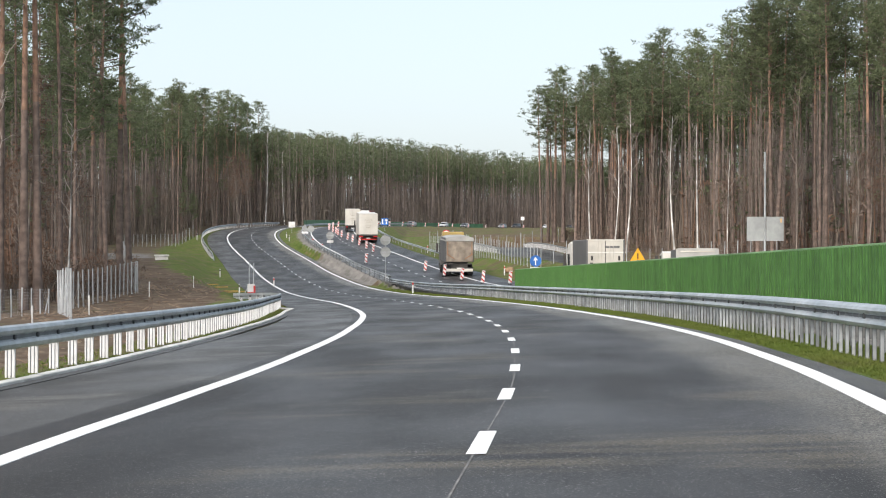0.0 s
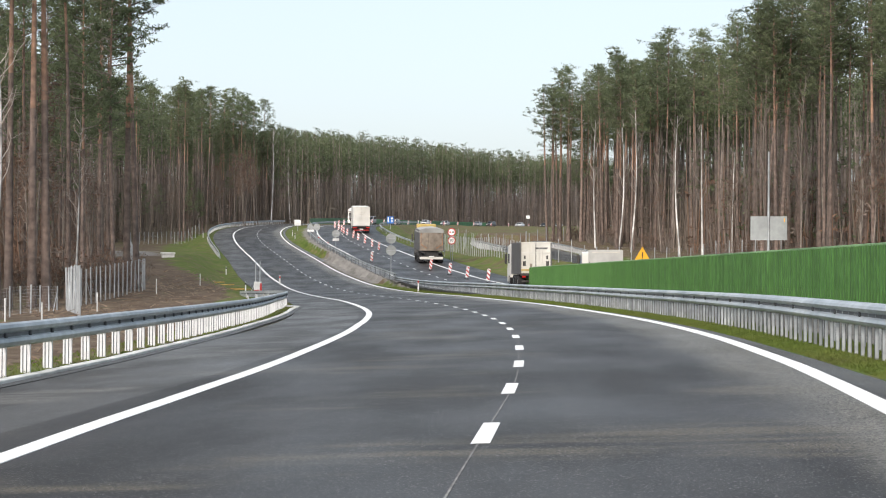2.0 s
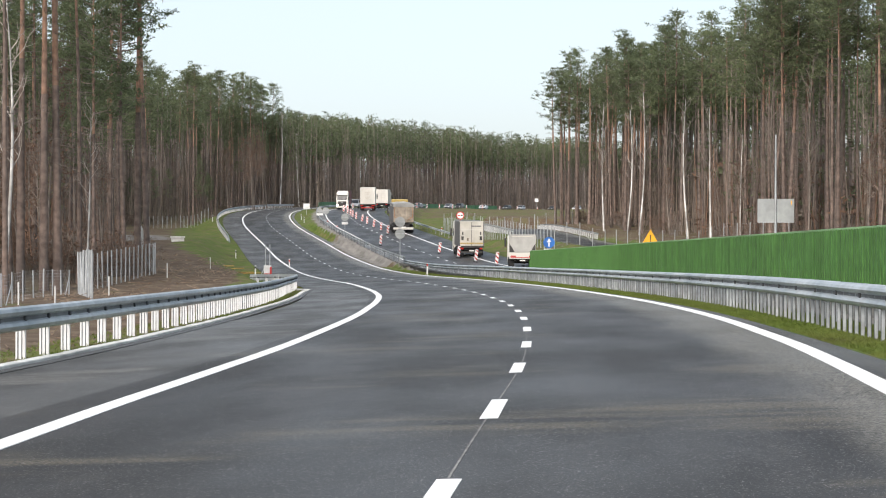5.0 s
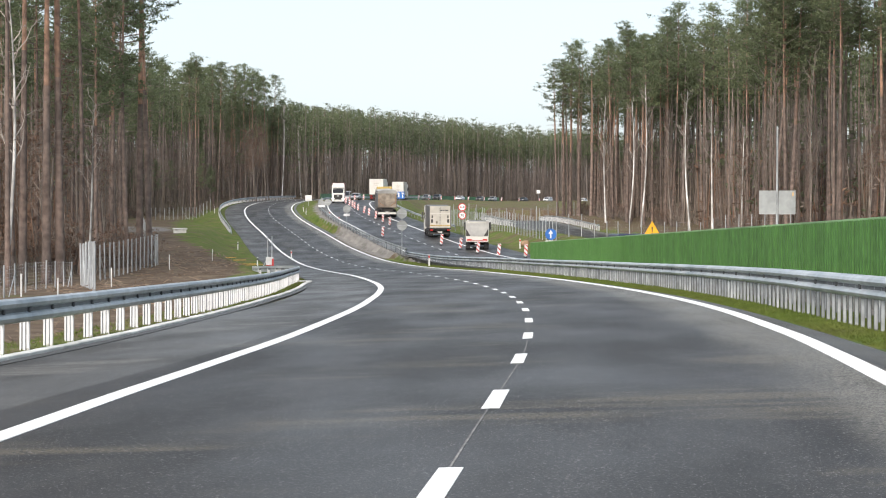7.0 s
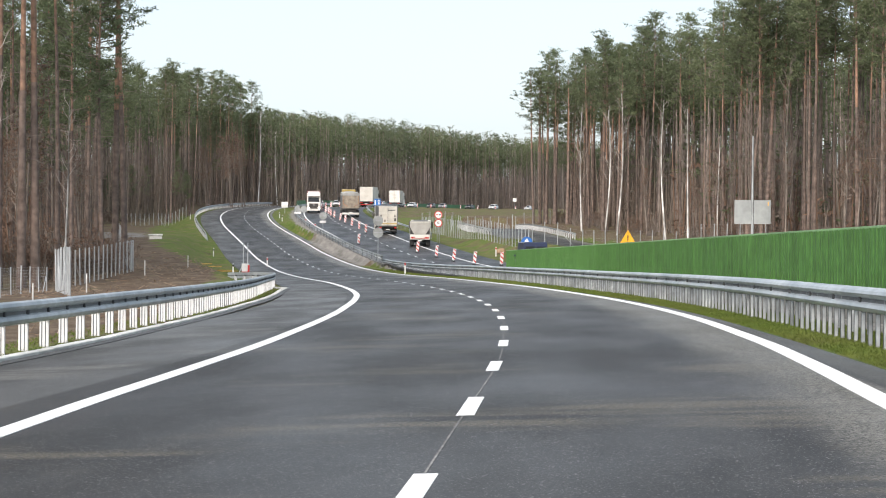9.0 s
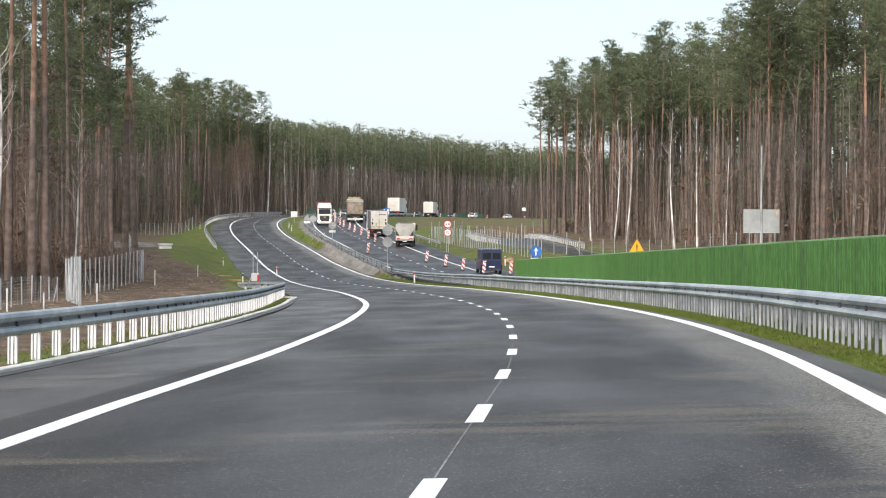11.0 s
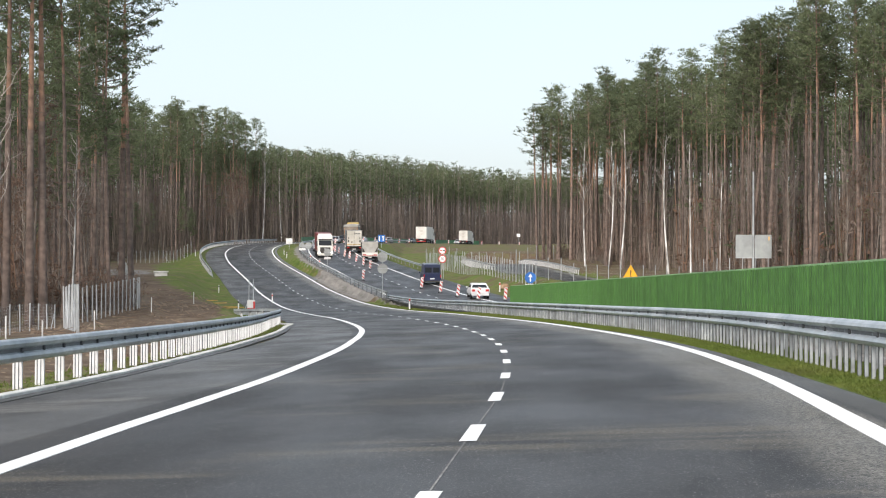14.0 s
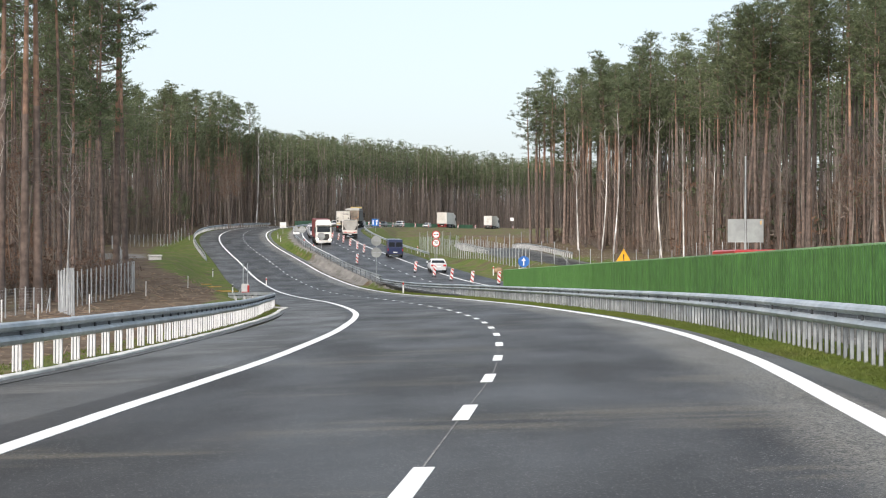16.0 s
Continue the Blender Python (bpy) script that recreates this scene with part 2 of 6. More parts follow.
RAMP = line([(-40, -5.9, 0.85), (0, -0.95, 0.0), (15.6, 0.47, -0.37), (27.6, 1.33, -0.67), (39.6, 1.85, -0.95), (51.6, 2.03, -1.26), (63.5, 1.88, -1.58),
             (81.5, 1.09, -2.04), (99.5, -0.29, -2.5), (117.4, -2.09, -2.93), (135.2, -4.35, -3.37), (153, -6.91, -3.70), (170.8, -9.61, -3.83),
             (188.6, -12.36, -3.63), (206.4, -15.12, -3.22), (224.2, -17.83, -2.58), (242, -20.6, -1.88), (259.7, -23.55, -1.1), (277.4, -26.5, -0.18),
             (300, -29.5, 1.0), (330, -31.6, 2.1), (380, -30.7, 3.2), (410, -28.5, 3.6), (450, -20.5, 3.9), (475, -15.5, 4.0), (510, -6.5, 4.0),
             (580, 17, 4.0), (645, 47, 4.0), (800, 138, 4.0)])
MAIN = line([(-40, 30.8, -0.4), (0, 25.2, -0.9), (60, 16.8, -1.75), (121, 8.3, -2.75), (165, 2.15, -3.18), (189, -1.1, -2.71), (212, -4.4, -1.95),
             (230, -6.9, -1.3), (262, -11.6, 0.0), (300, -15.5, 1.5), (340, -17.3, 2.65), (380, -15.3, 3.2), (430, -9, 3.5), (470, -2.1, 3.6),
             (505, 6, 3.6), (540, 16, 3.6), (575, 29.5, 3.6), (640, 60, 3.6), (720, 105, 3.6), (800, 155, 3.6)])

SIDE = line([(140, 25, -2.3), (170, 21, -2.2), (200, 17.5, -1.9), (225, 15, -1.35), (242, 13.4, -0.82), (260, 12.2, -0.5), (275, 11.6, -0.5), (290, 11.4, -0.75), (320, 13, -1.2), (350, 17, -1.4)])


def fall(way, y):
    """Crossfall: the rise to the side of larger offset."""
    return np.interp(y, (0, 150, 200, 250, 285), (0.034, 0.035, 0.05, 0.03, 0.01)) if way is RAMP else np.interp(y, (0, 200, 300), (0.02, 0.02, 0.0)) if way is MAIN else 0.0 * np.asarray(y, float)


def spot(way, y, w=0.0, up=0.0):
    """The place w metres to the right of a line, at the line's own distance y."""
    x, z, h = (np.interp(y, way["y"], way[k]) for k in ("x", "z", "head"))
    return Vector((x + w * math.cos(h), y - w * math.sin(h), z + w * float(fall(way, y)) + up))


def y_at(way, far):
    return float(np.interp(far, way["far"], way["y"]))


def far_at(way, y):
    return float(np.interp(y, way["y"], way["far"]))


def lie(way, y, w=0.0, up=0.0, back=False):
    """The pose of a thing that stands on a line and faces along it (its own +y ahead)."""
    a, b = spot(way, y - 1, w), spot(way, y + 1, w)
    ahead = (b - a).normalized() * (-1 if back else 1)
    right = ahead.cross(Vector((0, 0, 1))).normalized()
    top = right.cross(ahead)
    m = Matrix((right, ahead, top)).transposed().to_4x4()
    m.translation = spot(way, y, w, up)
    return m


def side_of(way, x, y):
    """Arrays: the offset of places from a line, and the height of its surface there (at the nearest distance)."""
    w = x - np.interp(y, way["y"], way["x"])
    for _ in range(2):
        h = np.interp(y, way["y"], way["head"])
        yn = y + np.sin(h) * np.cos(h) * w
        yn = np.clip(yn, way["y"][0], way["y"][-1])
        hn = np.interp(yn, way["y"], way["head"])
        dx, dy = x - np.interp(yn, way["y"], way["x"]), y - yn
        w = (dx * np.cos(hn) - dy * np.sin(hn)) / 1.0
        w = np.where(np.abs(w) < 60, w, dx)
    return w, yn, np.interp(yn, way["y"], way["z"])


# ---- building helpers ----
def part(name, bm, material, parent=None, label="", smooth=False):
    me = bpy.data.meshes.new(name)
    bm.to_mesh(me)
    bm.free()
    if smooth:
        for f in me.polygons:
            f.use_smooth = True
    me.materials.append(material)
    ob = new(name, me)
    ob.parent = parent
    return tagged(ob, label)


def raw(name, verts, faces, material, parent=None, label="", smooth=False):
    me = bpy.data.meshes.new(name)
    me.from_pydata([tuple(v) for v in verts], [], faces)
    me.update()
    if smooth:
        for f in me.polygons:
            f.use_smooth = True
    me.materials.append(material)
    ob = new(name, me)
    ob.parent = parent
    return tagged(ob, label)


def sharing(name, mesh, parent, m=None):
    ob = new(name, mesh)
    ob.parent = parent
    if m is not None:
        ob.matrix_basis = m
    return ob


def box(bm, x0, x1, y0, y1, z0, z1, bevel=0.0, m=None):
    got = bmesh.ops.create_cube(bm, size=1)["verts"]
    for v in got:
        v.co = Vector((x0 + (v.co.x + 0.5) * (x1 - x0), y0 + (v.co.y + 0.5) * (y1 - y0), z0 + (v.co.z + 0.5) * (z1 - z0)))
    if bevel:
        edges = {e for v in got for e in v.link_edges}
        out = bmesh.ops.bevel(bm, geom=list(edges), offset=bevel, segments=1, affect="EDGES", profile=0.5)
        got = list({v for f in out["faces"] for v in f.verts} | {v for v in got if v.is_valid})
    if m is not None:
        bmesh.ops.transform(bm, matrix=m, verts=[v for v in got if v.is_valid])
    return bm


def rod(bm, a, b, r, r2=None, sides=8):
    a, b = Vector(a), Vector(b)
    d = b - a
    m = Matrix.Translation((a + b) / 2) @ d.to_track_quat("Z", "Y").to_matrix().to_4x4()
    bmesh.ops.create_cone(bm, cap_ends=True, segments=sides, radius1=r, radius2=r if r2 is None else r2, depth=d.length, matrix=m)
    return bm


def swept(way, profile, y0, y1, step, wobble=None):
    """Vertices and faces of a profile (offset, height) drawn along a line; with wobble the offset depends on y."""
    ys = np.linspace(y0, y1, max(2, int(abs(y1 - y0) / step) + 1))
    verts, faces, k = [], [], len(profile)
    for y in ys:
        shift = wobble(y) if wobble else 0.0
        for w, h in profile:
            verts.append(spot(way, float(y), w + shift, h))
    for i in range(len(ys) - 1):
        for j in range(k - 1):
            faces.append((i * k + j, i * k + j + 1, (i + 1) * k + j + 1, (i + 1) * k + j))
    return verts, faces, ys


# ---- ground: one sheet to the horizon, cut and banked to the roads ----
LEFT_LAND = np.array([(-3000, 0), (0, -1.6), (60, -2.4), (100, -3.0), (123, -2.8), (160, -2.9), (185, -2.5), (210, -1.7), (250, -1.35), (320, -0.75), (345, 0.3), (380, 2.2), (430, 4.2), (500, 5.5), (700, 6), (4000, 8)])
RIGHT_LAND = np.array([(-3000, 0), (0, -0.9), (100, -1.7), (150, -1.6), (185, -1.3), (230, -1.1), (285, 0.2), (340, 1.0), (400, 2.1), (450, 2.7), (500, 3.3), (600, 4.2), (700, 5), (4000, 8)])


def land(x, y):
    """Height of the ground, and the offsets from both roads."""
    x, y = np.asarray(x, float), np.asarray(y, float)
    t = np.clip((x + 8) / 22, 0, 1)
    base = np.interp(y, *LEFT_LAND.T) * (1 - t) + np.interp(y, *RIGHT_LAND.T) * t
    base = base + 0.25 * np.sin(x * 0.13 + y * 0.05) * np.sin(y * 0.09 - x * 0.03)
    wr, yr, zr = side_of(RAMP, x, y)
    wm, ym, zm = side_of(MAIN, x, y)
    ws, ys, zs = side_of(SIDE, x, y)
    ws = np.where((y < 145) | (y > 348), 1e3, ws)
    lo, hi, held = np.full(base.shape, -1e9), np.full(base.shape, 1e9), []
    for w, yy, z, a, b, way in ((wr, yr, zr, -9.2, np.interp(y, (150, 175), (7.0, 5.6)), RAMP), (wm, ym, zm, -6.5, 9.0, MAIN), (ws, ys, zs, -4.5, 4.5, SIDE)):
        zz = z + np.clip(w, a, b) * fall(way, yy) - 0.05
        out = np.maximum(np.maximum(a - w, w - b), 0)
        inside = (out <= 0)
        held.append((inside, zz))
        lo = np.maximum(lo, np.where(inside, zz, zz - out * 0.55))
        hi = np.minimum(hi, np.where(inside, zz, zz + out * 0.45))
    z = np.clip(base, lo, np.maximum(lo, hi))
    for inside, zz in held[::-1]:
        z = np.where(inside, zz, z)
    return z, wr, wm


def height(x, y):
    return float(land(np.array([x]), np.array([y]))[0][0])


def build_ground():
    xs = np.unique(np.r_[-2500, -1500, -800, -400, np.arange(-260, -70, 10), np.arange(-70, -21, 1.5), np.arange(-21, 21, 0.6), np.arange(21, 80, 1.5), np.arange(80, 300, 10), 400, 800, 1500, 2500])
    ys = np.unique(np.r_[-1500, -500, -150, np.arange(-60, 0, 8), np.arange(0, 150, 1.5), np.arange(150, 250, 0.8), np.arange(250, 360, 1.5), np.arange(360, 700, 5), 760, 850, 1000, 1400, 2200, 3500])
    gx, gy = np.meshgrid(xs, ys)
    z, wr, wm = land(gx.ravel(), gy.ravel())
    x, y = gx.ravel(), gy.ravel()
    nx, ny = len(xs), len(ys)
    me = bpy.data.meshes.new("ground")
    idx = np.arange(nx * ny).reshape(ny, nx)
    quads = np.stack([idx[:-1, :-1], idx[:-1, 1:], idx[1:, 1:], idx[1:, :-1]], -1).reshape(-1, 4)
    me.from_pydata(np.c_[x, y, z].tolist(), [], quads.tolist())
    # cover: verge and bank grass by the roads, bare soil on the worked strip, litter under the trees
    worked = ((x > -24 - np.clip(y - 140, 0, 80) * 0.2) & (x < 0) & (y < 235) & (wr < -10))
    grass = np.where((wr > -22) & (wr < 12), 0.62, 0.0)
    grass = np.maximum(grass, np.where((wm > -16) & (wm < 26), 0.62, 0.0))
    grass = np.where((wr < -11.5 - np.clip((y - 150) * 0.08, 0, 5)), 0.26, grass)
    grass = np.where((wr > -9.8) & (wr < 0) & (y < 130), 0.45, grass)
    grass = np.where((y > 360), np.where((wm > -22) & (wm < 50), 0.45, 0), grass)
    between = (wr > 4.2) & (wm < -4) & (y > 176) & (y < 236)
    grass = np.where(between, 0.12, grass)
    path = (wr < -15.8) & (y > 204) & (y < 330) & (x < 0)
    grass = np.where(path, 0.15, grass)
    behind = (wr > 5.95) & (wr < 16) & (wm < -6) & (y < 168)
    grass = np.where(behind, 0.2, grass)
    slope = (wm > 7.5) & (wm < 24) & (y > 165) & (y < 262)
    grass = np.where(slope, 0.56, grass)
    soil = np.where(worked, 0.75, np.where(between, 0.4, 0.1))
    soil = np.where(slope, 0.6, soil)
    soil = np.where((wm > 5) & (wm < 14) & (y < 240), 0.45, soil)
    soft = lambda v, a, b: np.clip((v - a) / (b - a), 0, 1)
    gravel = 0.95 * soft(wr, 4.1, 4.9) * soft(-wm, 3.4, 4.2) * soft(-wm, 16, 12) * soft(y, 168, 182) * soft(-y, -242, -230)
    gravel = np.maximum(gravel, np.where(behind, 0.75, 0))
    gravel = np.maximum(gravel, np.where(path & (y > 222) & (y < 262), 0.6, 0))
    gravel = np.maximum(gravel, 0.85 * soft(wr, 5.0, 6.2) * soft(-wm, 3.4, 4.2) * soft(-wm, 7.2, 5.6) * soft(y, 145, 155) * soft(-y, -370, -350))
    for name, v in (("grass", grass), ("soil", soil), ("gravel", gravel)):
        a = me.attributes.new(name, "FLOAT", "POINT")
        a.data.foreach_set("value", v.astype(np.float32))
    for f in me.polygons:
        f.use_smooth = True
    me.materials.append(GROUND)
    tagged(new("ground", me), "grassy verges, bare brown soil and forest litter", "ground", kind="structure")


build_ground()


# ---- roads ----
def road_strip(name, way, w0, w1, y0, y1, material, label, up=0.0, step=2.0, cols=8, edge=0.0):
    prof = [(w0 + (w1 - w0) * i / cols, up) for i in range(cols + 1)]
    prof = [(w0, up - 0.25)] + prof + [(w1, up - 0.25)]
    verts, faces, ys = swept(way, prof, y0, y1, step)
    ob = raw(name, verts, [f[::-1] for f in faces], material)
    a = ob.data.attributes.new("lane", "FLOAT_VECTOR", "POINT")
    vals = np.array([(w, far_at(way, float(y)), 0.0) for y in ys for w, h in prof], np.float32)
    a.data.foreach_set("vector", vals.ravel())
    return tagged(ob, label, "road", kind="structure")


ramp_road = road_strip("road", RAMP, -4.5, 4.17, -38, 790, ASPHALT, "new dark asphalt road with white edge lines and short dashes", cols=8)
ramp_shoulder = road_strip("shoulder", RAMP, -7.3, -4.5, -38, 790, SHOULDER, "paler rough asphalt hard shoulder", up=-0.004, cols=4)
gravel_edge = road_strip("shoulder", RAMP, 4.17, 4.36, -38, 260, SHOULDER, "narrow grey gravel edge beside the asphalt", up=-0.03, cols=2)
road_strip("shoulder", RAMP, 4.36, 4.78, 228, 345, PALE_GRIT, "pale concrete channel beside the grass wedge", up=-0.012, cols=2)
main_road = road_strip("road", MAIN, -4.7, 6.7, -38, 790, DARK_ASPHALT, "dark asphalt carriageway with two-way diverted traffic", cols=10)


road_strip("shoulder", MAIN, -5.05, -4.22, 168, 430, PALE_GRIT, "pale grit strip under the median guardrail", up=0.004, cols=2)


def painted(way, name, w, width, y0, y1, parent, step=2.0):
    verts, faces, ys = swept(way, [(w - width / 2, -0.002), (w - width / 2, 0.006), (w + width / 2, 0.006), (w + width / 2, -0.002)], y0, y1, step)
    return raw(name, verts, [f[::-1] for f in faces], WHITE, parent)


def left_lane(y):
    return float(np.interp(y, (0, 8, 13.4, 17.4, 24, 35, 55, 65, 75, 100), (3.3, 3.45, 3.66, 3.83, 3.99, 4.13, 4.26, 4.18, 4.06, 4.0)))


def right_lane(y):
    return float(np.interp(y, (0, 10, 16, 20, 25, 34, 60, 100), (3.3, 3.42, 3.55, 3.67, 3.8, 3.9, 3.92, 4.0)))


def edge_line(way, gap, width, y0, y1, parent, sign):
    verts, faces, ys = swept(way, [(-width / 2, -0.002), (-width / 2, 0.006), (width / 2, 0.006), (width / 2, -0.002)], y0, y1, 1.5, wobble=lambda y: sign * gap(y))
    return raw("edge_line", verts, [f[::-1] for f in faces], WHITE, parent)


edge_line(RAMP, right_lane, 0.24, -30, 700, ramp_road, 1)
edge_line(RAMP, left_lane, 0.24, -30, 700, ramp_road, -1)
painted(MAIN, "edge_line", -3.9, 0.22, -30, 700, main_road)
painted(MAIN, "edge_line", 3.6, 0.22, -30, 700, main_road)
start = far_at(RAMP, 15.6)
for i in range(-5, 110):
    a, b = y_at(RAMP, start + 6 * i - 1.0), y_at(RAMP, start + 6 * i + 1.0)
    painted(RAMP, "lane_dash", 0, 0.15, a, b, ramp_road, 1.0)
start = far_at(MAIN, 165)
for i in range(-4, 60):
    a, b = y_at(MAIN, start + 6 * i - 1.0), y_at(MAIN, start + 6 * i + 1.0)
    painted(MAIN, "lane_dash", 0, 0.15, a, b, main_road, 1.0)
verts, faces, ys = swept(RAMP, [(-0.008, 0.0), (-0.008, 0.004), (0.008, 0.004), (0.008, 0.0)], 2, 90, 1.0, wobble=lambda y: 0.02 * math.sin(y * 0.35))
raw("joint_seam", verts, [f[::-1] for f in faces], SEAM, ramp_road, "thin pale joint between asphalt lanes")


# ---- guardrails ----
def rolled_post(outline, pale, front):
    """A post of folded steel: its section drawn up, pale faces over webs whose shade is painted in."""
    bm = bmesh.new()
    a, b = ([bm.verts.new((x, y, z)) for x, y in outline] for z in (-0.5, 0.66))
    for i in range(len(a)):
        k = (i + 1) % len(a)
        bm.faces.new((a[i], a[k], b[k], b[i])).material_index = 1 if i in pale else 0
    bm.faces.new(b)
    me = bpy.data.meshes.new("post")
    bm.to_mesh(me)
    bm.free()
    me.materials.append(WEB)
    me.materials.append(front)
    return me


# darker copy of the steel: shade of webs and grooves put into its colour
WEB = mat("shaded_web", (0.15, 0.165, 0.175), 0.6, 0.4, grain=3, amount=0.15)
SLIM = mat("weathered_post", (0.37, 0.39, 0.405), 0.5, 0.2, grain=4, amount=0.3, second=(0.22, 0.24, 0.26), obj=0.25)
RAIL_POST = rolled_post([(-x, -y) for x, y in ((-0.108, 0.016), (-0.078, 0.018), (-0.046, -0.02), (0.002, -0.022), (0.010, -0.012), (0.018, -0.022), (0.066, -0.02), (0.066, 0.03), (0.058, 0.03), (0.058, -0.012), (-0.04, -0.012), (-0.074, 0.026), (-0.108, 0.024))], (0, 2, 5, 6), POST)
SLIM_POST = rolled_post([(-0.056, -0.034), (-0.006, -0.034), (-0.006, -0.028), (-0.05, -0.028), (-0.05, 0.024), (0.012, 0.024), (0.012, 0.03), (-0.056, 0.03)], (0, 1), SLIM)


def spacer_mesh():
    bm = bmesh.new()
    box(bm, -0.09, 0.09, -0.02, 0.07, 0.56, 0.64, 0.01)
    me = bpy.data.meshes.new("spacer")
    bm.to_mesh(me)
    bm.free()
    me.materials.append(SLOT)
    return me


SPACER = spacer_mesh()


def guardrail(way, gap, y0, y1, spacing, label, side=1, low=0.40, top=0.80, dips=(False, False), fine=1.5, post=None):
    """Two steel waves on posts; side: +1 stands right of its road, -1 left of it."""
    root = tagged(new("guardrail"), label, "guardrail", group="guardrails by the roads")
    root.location = spot(way, y0, gap(y0))
    back = Matrix.Translation(-root.location)
    span = top - low

    def drop(y):
        d = 0.0
        if dips[0]:
            d = max(d, 1 - (y - y0) / 6)
        if dips[1]:
            d = max(d, 1 - (y1 - y) / 6)
        return max(0.0, d) ** 1.5 * (low + 0.28)

    for a, b in ((0.0, 0.43), (0.57, 1.0)):
        u, v = low + a * span, low + b * span
        s = -side
        prof = [(s * 0.045, u), (s * 0.10, u + 0.03), (s * 0.125, (u + v) / 2), (s * 0.10, v - 0.03), (s * 0.045, v), (s * 0.035, v - 0.004), (s * 0.035, u + 0.004), (s * 0.045, u)]
        ys = np.linspace(y0, y1, int((y1 - y0) / fine) + 2)
        verts, faces, k = [], [], len(prof)
        for y in ys:
            g, d = gap(float(y)), drop(float(y))
            verts += [back @ spot(way, float(y), g + w, h - d) for w, h in prof]
        for i in range(len(ys) - 1):
            for j in range(k - 1):
                f = (i * k + j, i * k + j + 1, (i + 1) * k + j + 1, (i + 1) * k + j)
                faces.append(f if side > 0 else f[::-1])
        raw("rail_beam", verts, faces, STEEL, root)
    # web between the waves, coloured dark for the shade in the groove
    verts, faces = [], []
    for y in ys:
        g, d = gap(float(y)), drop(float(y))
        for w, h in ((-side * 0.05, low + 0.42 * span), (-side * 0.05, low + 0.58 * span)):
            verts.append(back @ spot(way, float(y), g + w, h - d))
    for i in range(len(ys) - 1):
        f = (2 * i, 2 * i + 1, 2 * i + 3, 2 * i + 2)
        faces.append(f if side > 0 else f[::-1])
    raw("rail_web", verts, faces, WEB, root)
    far, end, n = far_at(way, y0) + 0.3, far_at(way, y1), 0
    while far < end:
        y = y_at(way, far)
        d = drop(y)
        if d < 0.3:
            m = lie(way, y, gap(y), -d)
            turn = m.to_3x3().to_4x4()
            m = back @ m
            if side < 0:
                m = m @ pose(0, 0, 0, 0, 0, 180)
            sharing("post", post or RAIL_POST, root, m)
            if n % (1 if post is None else 4) == 0:
                sharing("spacer", SPACER, root, m @ pose(0, -0.0, low + span / 2 - 0.60))
        far += spacing
        n += 1
    return root


def left_gap(y):
    return float(np.interp(y, (0, 20, 35, 60, 90, 104, 108, 112, 116, 120), (-8.0, -8.15, -8.35, -8.75, -8.4, -7.8, -7.7, -8.1, -9.0, -10.5)))


def right_gap(y):
    return float(np.interp(y, (0, 28, 44, 72, 105, 130, 172), (5.2, 5.25, 5.3, 5.5, 6.0, 6.6, 6.3)))


guardrail(RAMP, left_gap, 6, 120, 1.5, "galvanised steel guardrail on close-set posts behind the kerb", side=-1, low=0.42, top=0.82)
guardrail(RAMP, right_gap, 8, 172, 0.55, "long galvanised steel guardrail beside the green barrier", side=1, low=0.42, top=0.76, post=SLIM_POST)
guardrail(RAMP, lambda y: right_gap(y) + 0.55, 12, 150, 1.33, "second steel guardrail backing the first one", side=1, low=0.44, top=0.72, post=SLIM_POST)


def main_gap(y):
    return float(np.interp(y, (140, 171, 190, 240, 400), (-4.8, -4.9, -5.2, -5.5, -5.6)))


guardrail(MAIN, main_gap, 171, 420, 4.0, "grey steel guardrail along the median of the diverted road", side=-1, low=0.42, top=0.76, fine=3, post=SLIM_POST)
guardrail(RAMP, lambda y: -8.2, 243, 420, 2.0, "grey steel guardrail round the crest of the road", side=-1, low=0.40, top=0.80, dips=(True, False), fine=2)
guardrail(MAIN, lambda y: 7.5, 222, 420, 4.0, "thin grey guardrail on the grass side of the diverted road", side=1, low=0.47, top=0.76, fine=3, post=SLIM_POST)


# ---- kerb: concrete stones with a rounded end ----
def kerb():
    root = tagged(new("kerb"), "pale concrete kerb stones laid end to end", "kerb", kind="structure")
    bm = bmesh.new()
    box(bm, -0.10, 0.10, -0.495, 0.495, -0.3, 0.062, 0.012)
    me = bpy.data.meshes.new("kerb_stone")
    bm.to_mesh(me)
    bm.free()
    me.materials.append(CONCRETE)
    far, end = far_at(RAMP, 8), far_at(RAMP, 98.5)
    while far < end:
        y = y_at(RAMP, far)
        ob = sharing("kerb_stone", me, root, lie(RAMP, y, left_gap(y) + 0.86, random.uniform(-0.006, 0.006)))
        far += 1.0
    # gutter strip on the road side, and the turned end
    verts, faces, ys = swept(RAMP, [(0.96, -0.1), (0.96, 0.012), (1.2, 0.008), (1.2, -0.1)], 8, 99, 2, wobble=left_gap)
    raw("gutter", verts, [f[::-1] for f in faces], SHOULDER, root, "dark gutter strip with grit")
    p = lie(RAMP, 99.0, left_gap(99) - 0.34)
    for i in range(11):
        a = radians(6 + i * 17)
        sharing("kerb_stone", me, root, p @ pose(1.2 * math.cos(a), 4.2 * math.sin(a), 0, 0, 0, math.degrees(math.atan2(1.2 * math.sin(a), 4.2 * math.cos(a)))) @ Matrix.Diagonal((1.6, 1.0, 1.1, 1)))



kerb()


# ---- green barrier between the roads ----
def wall_x(y):
    return 10.35 - 0.0166 * (y - 0)


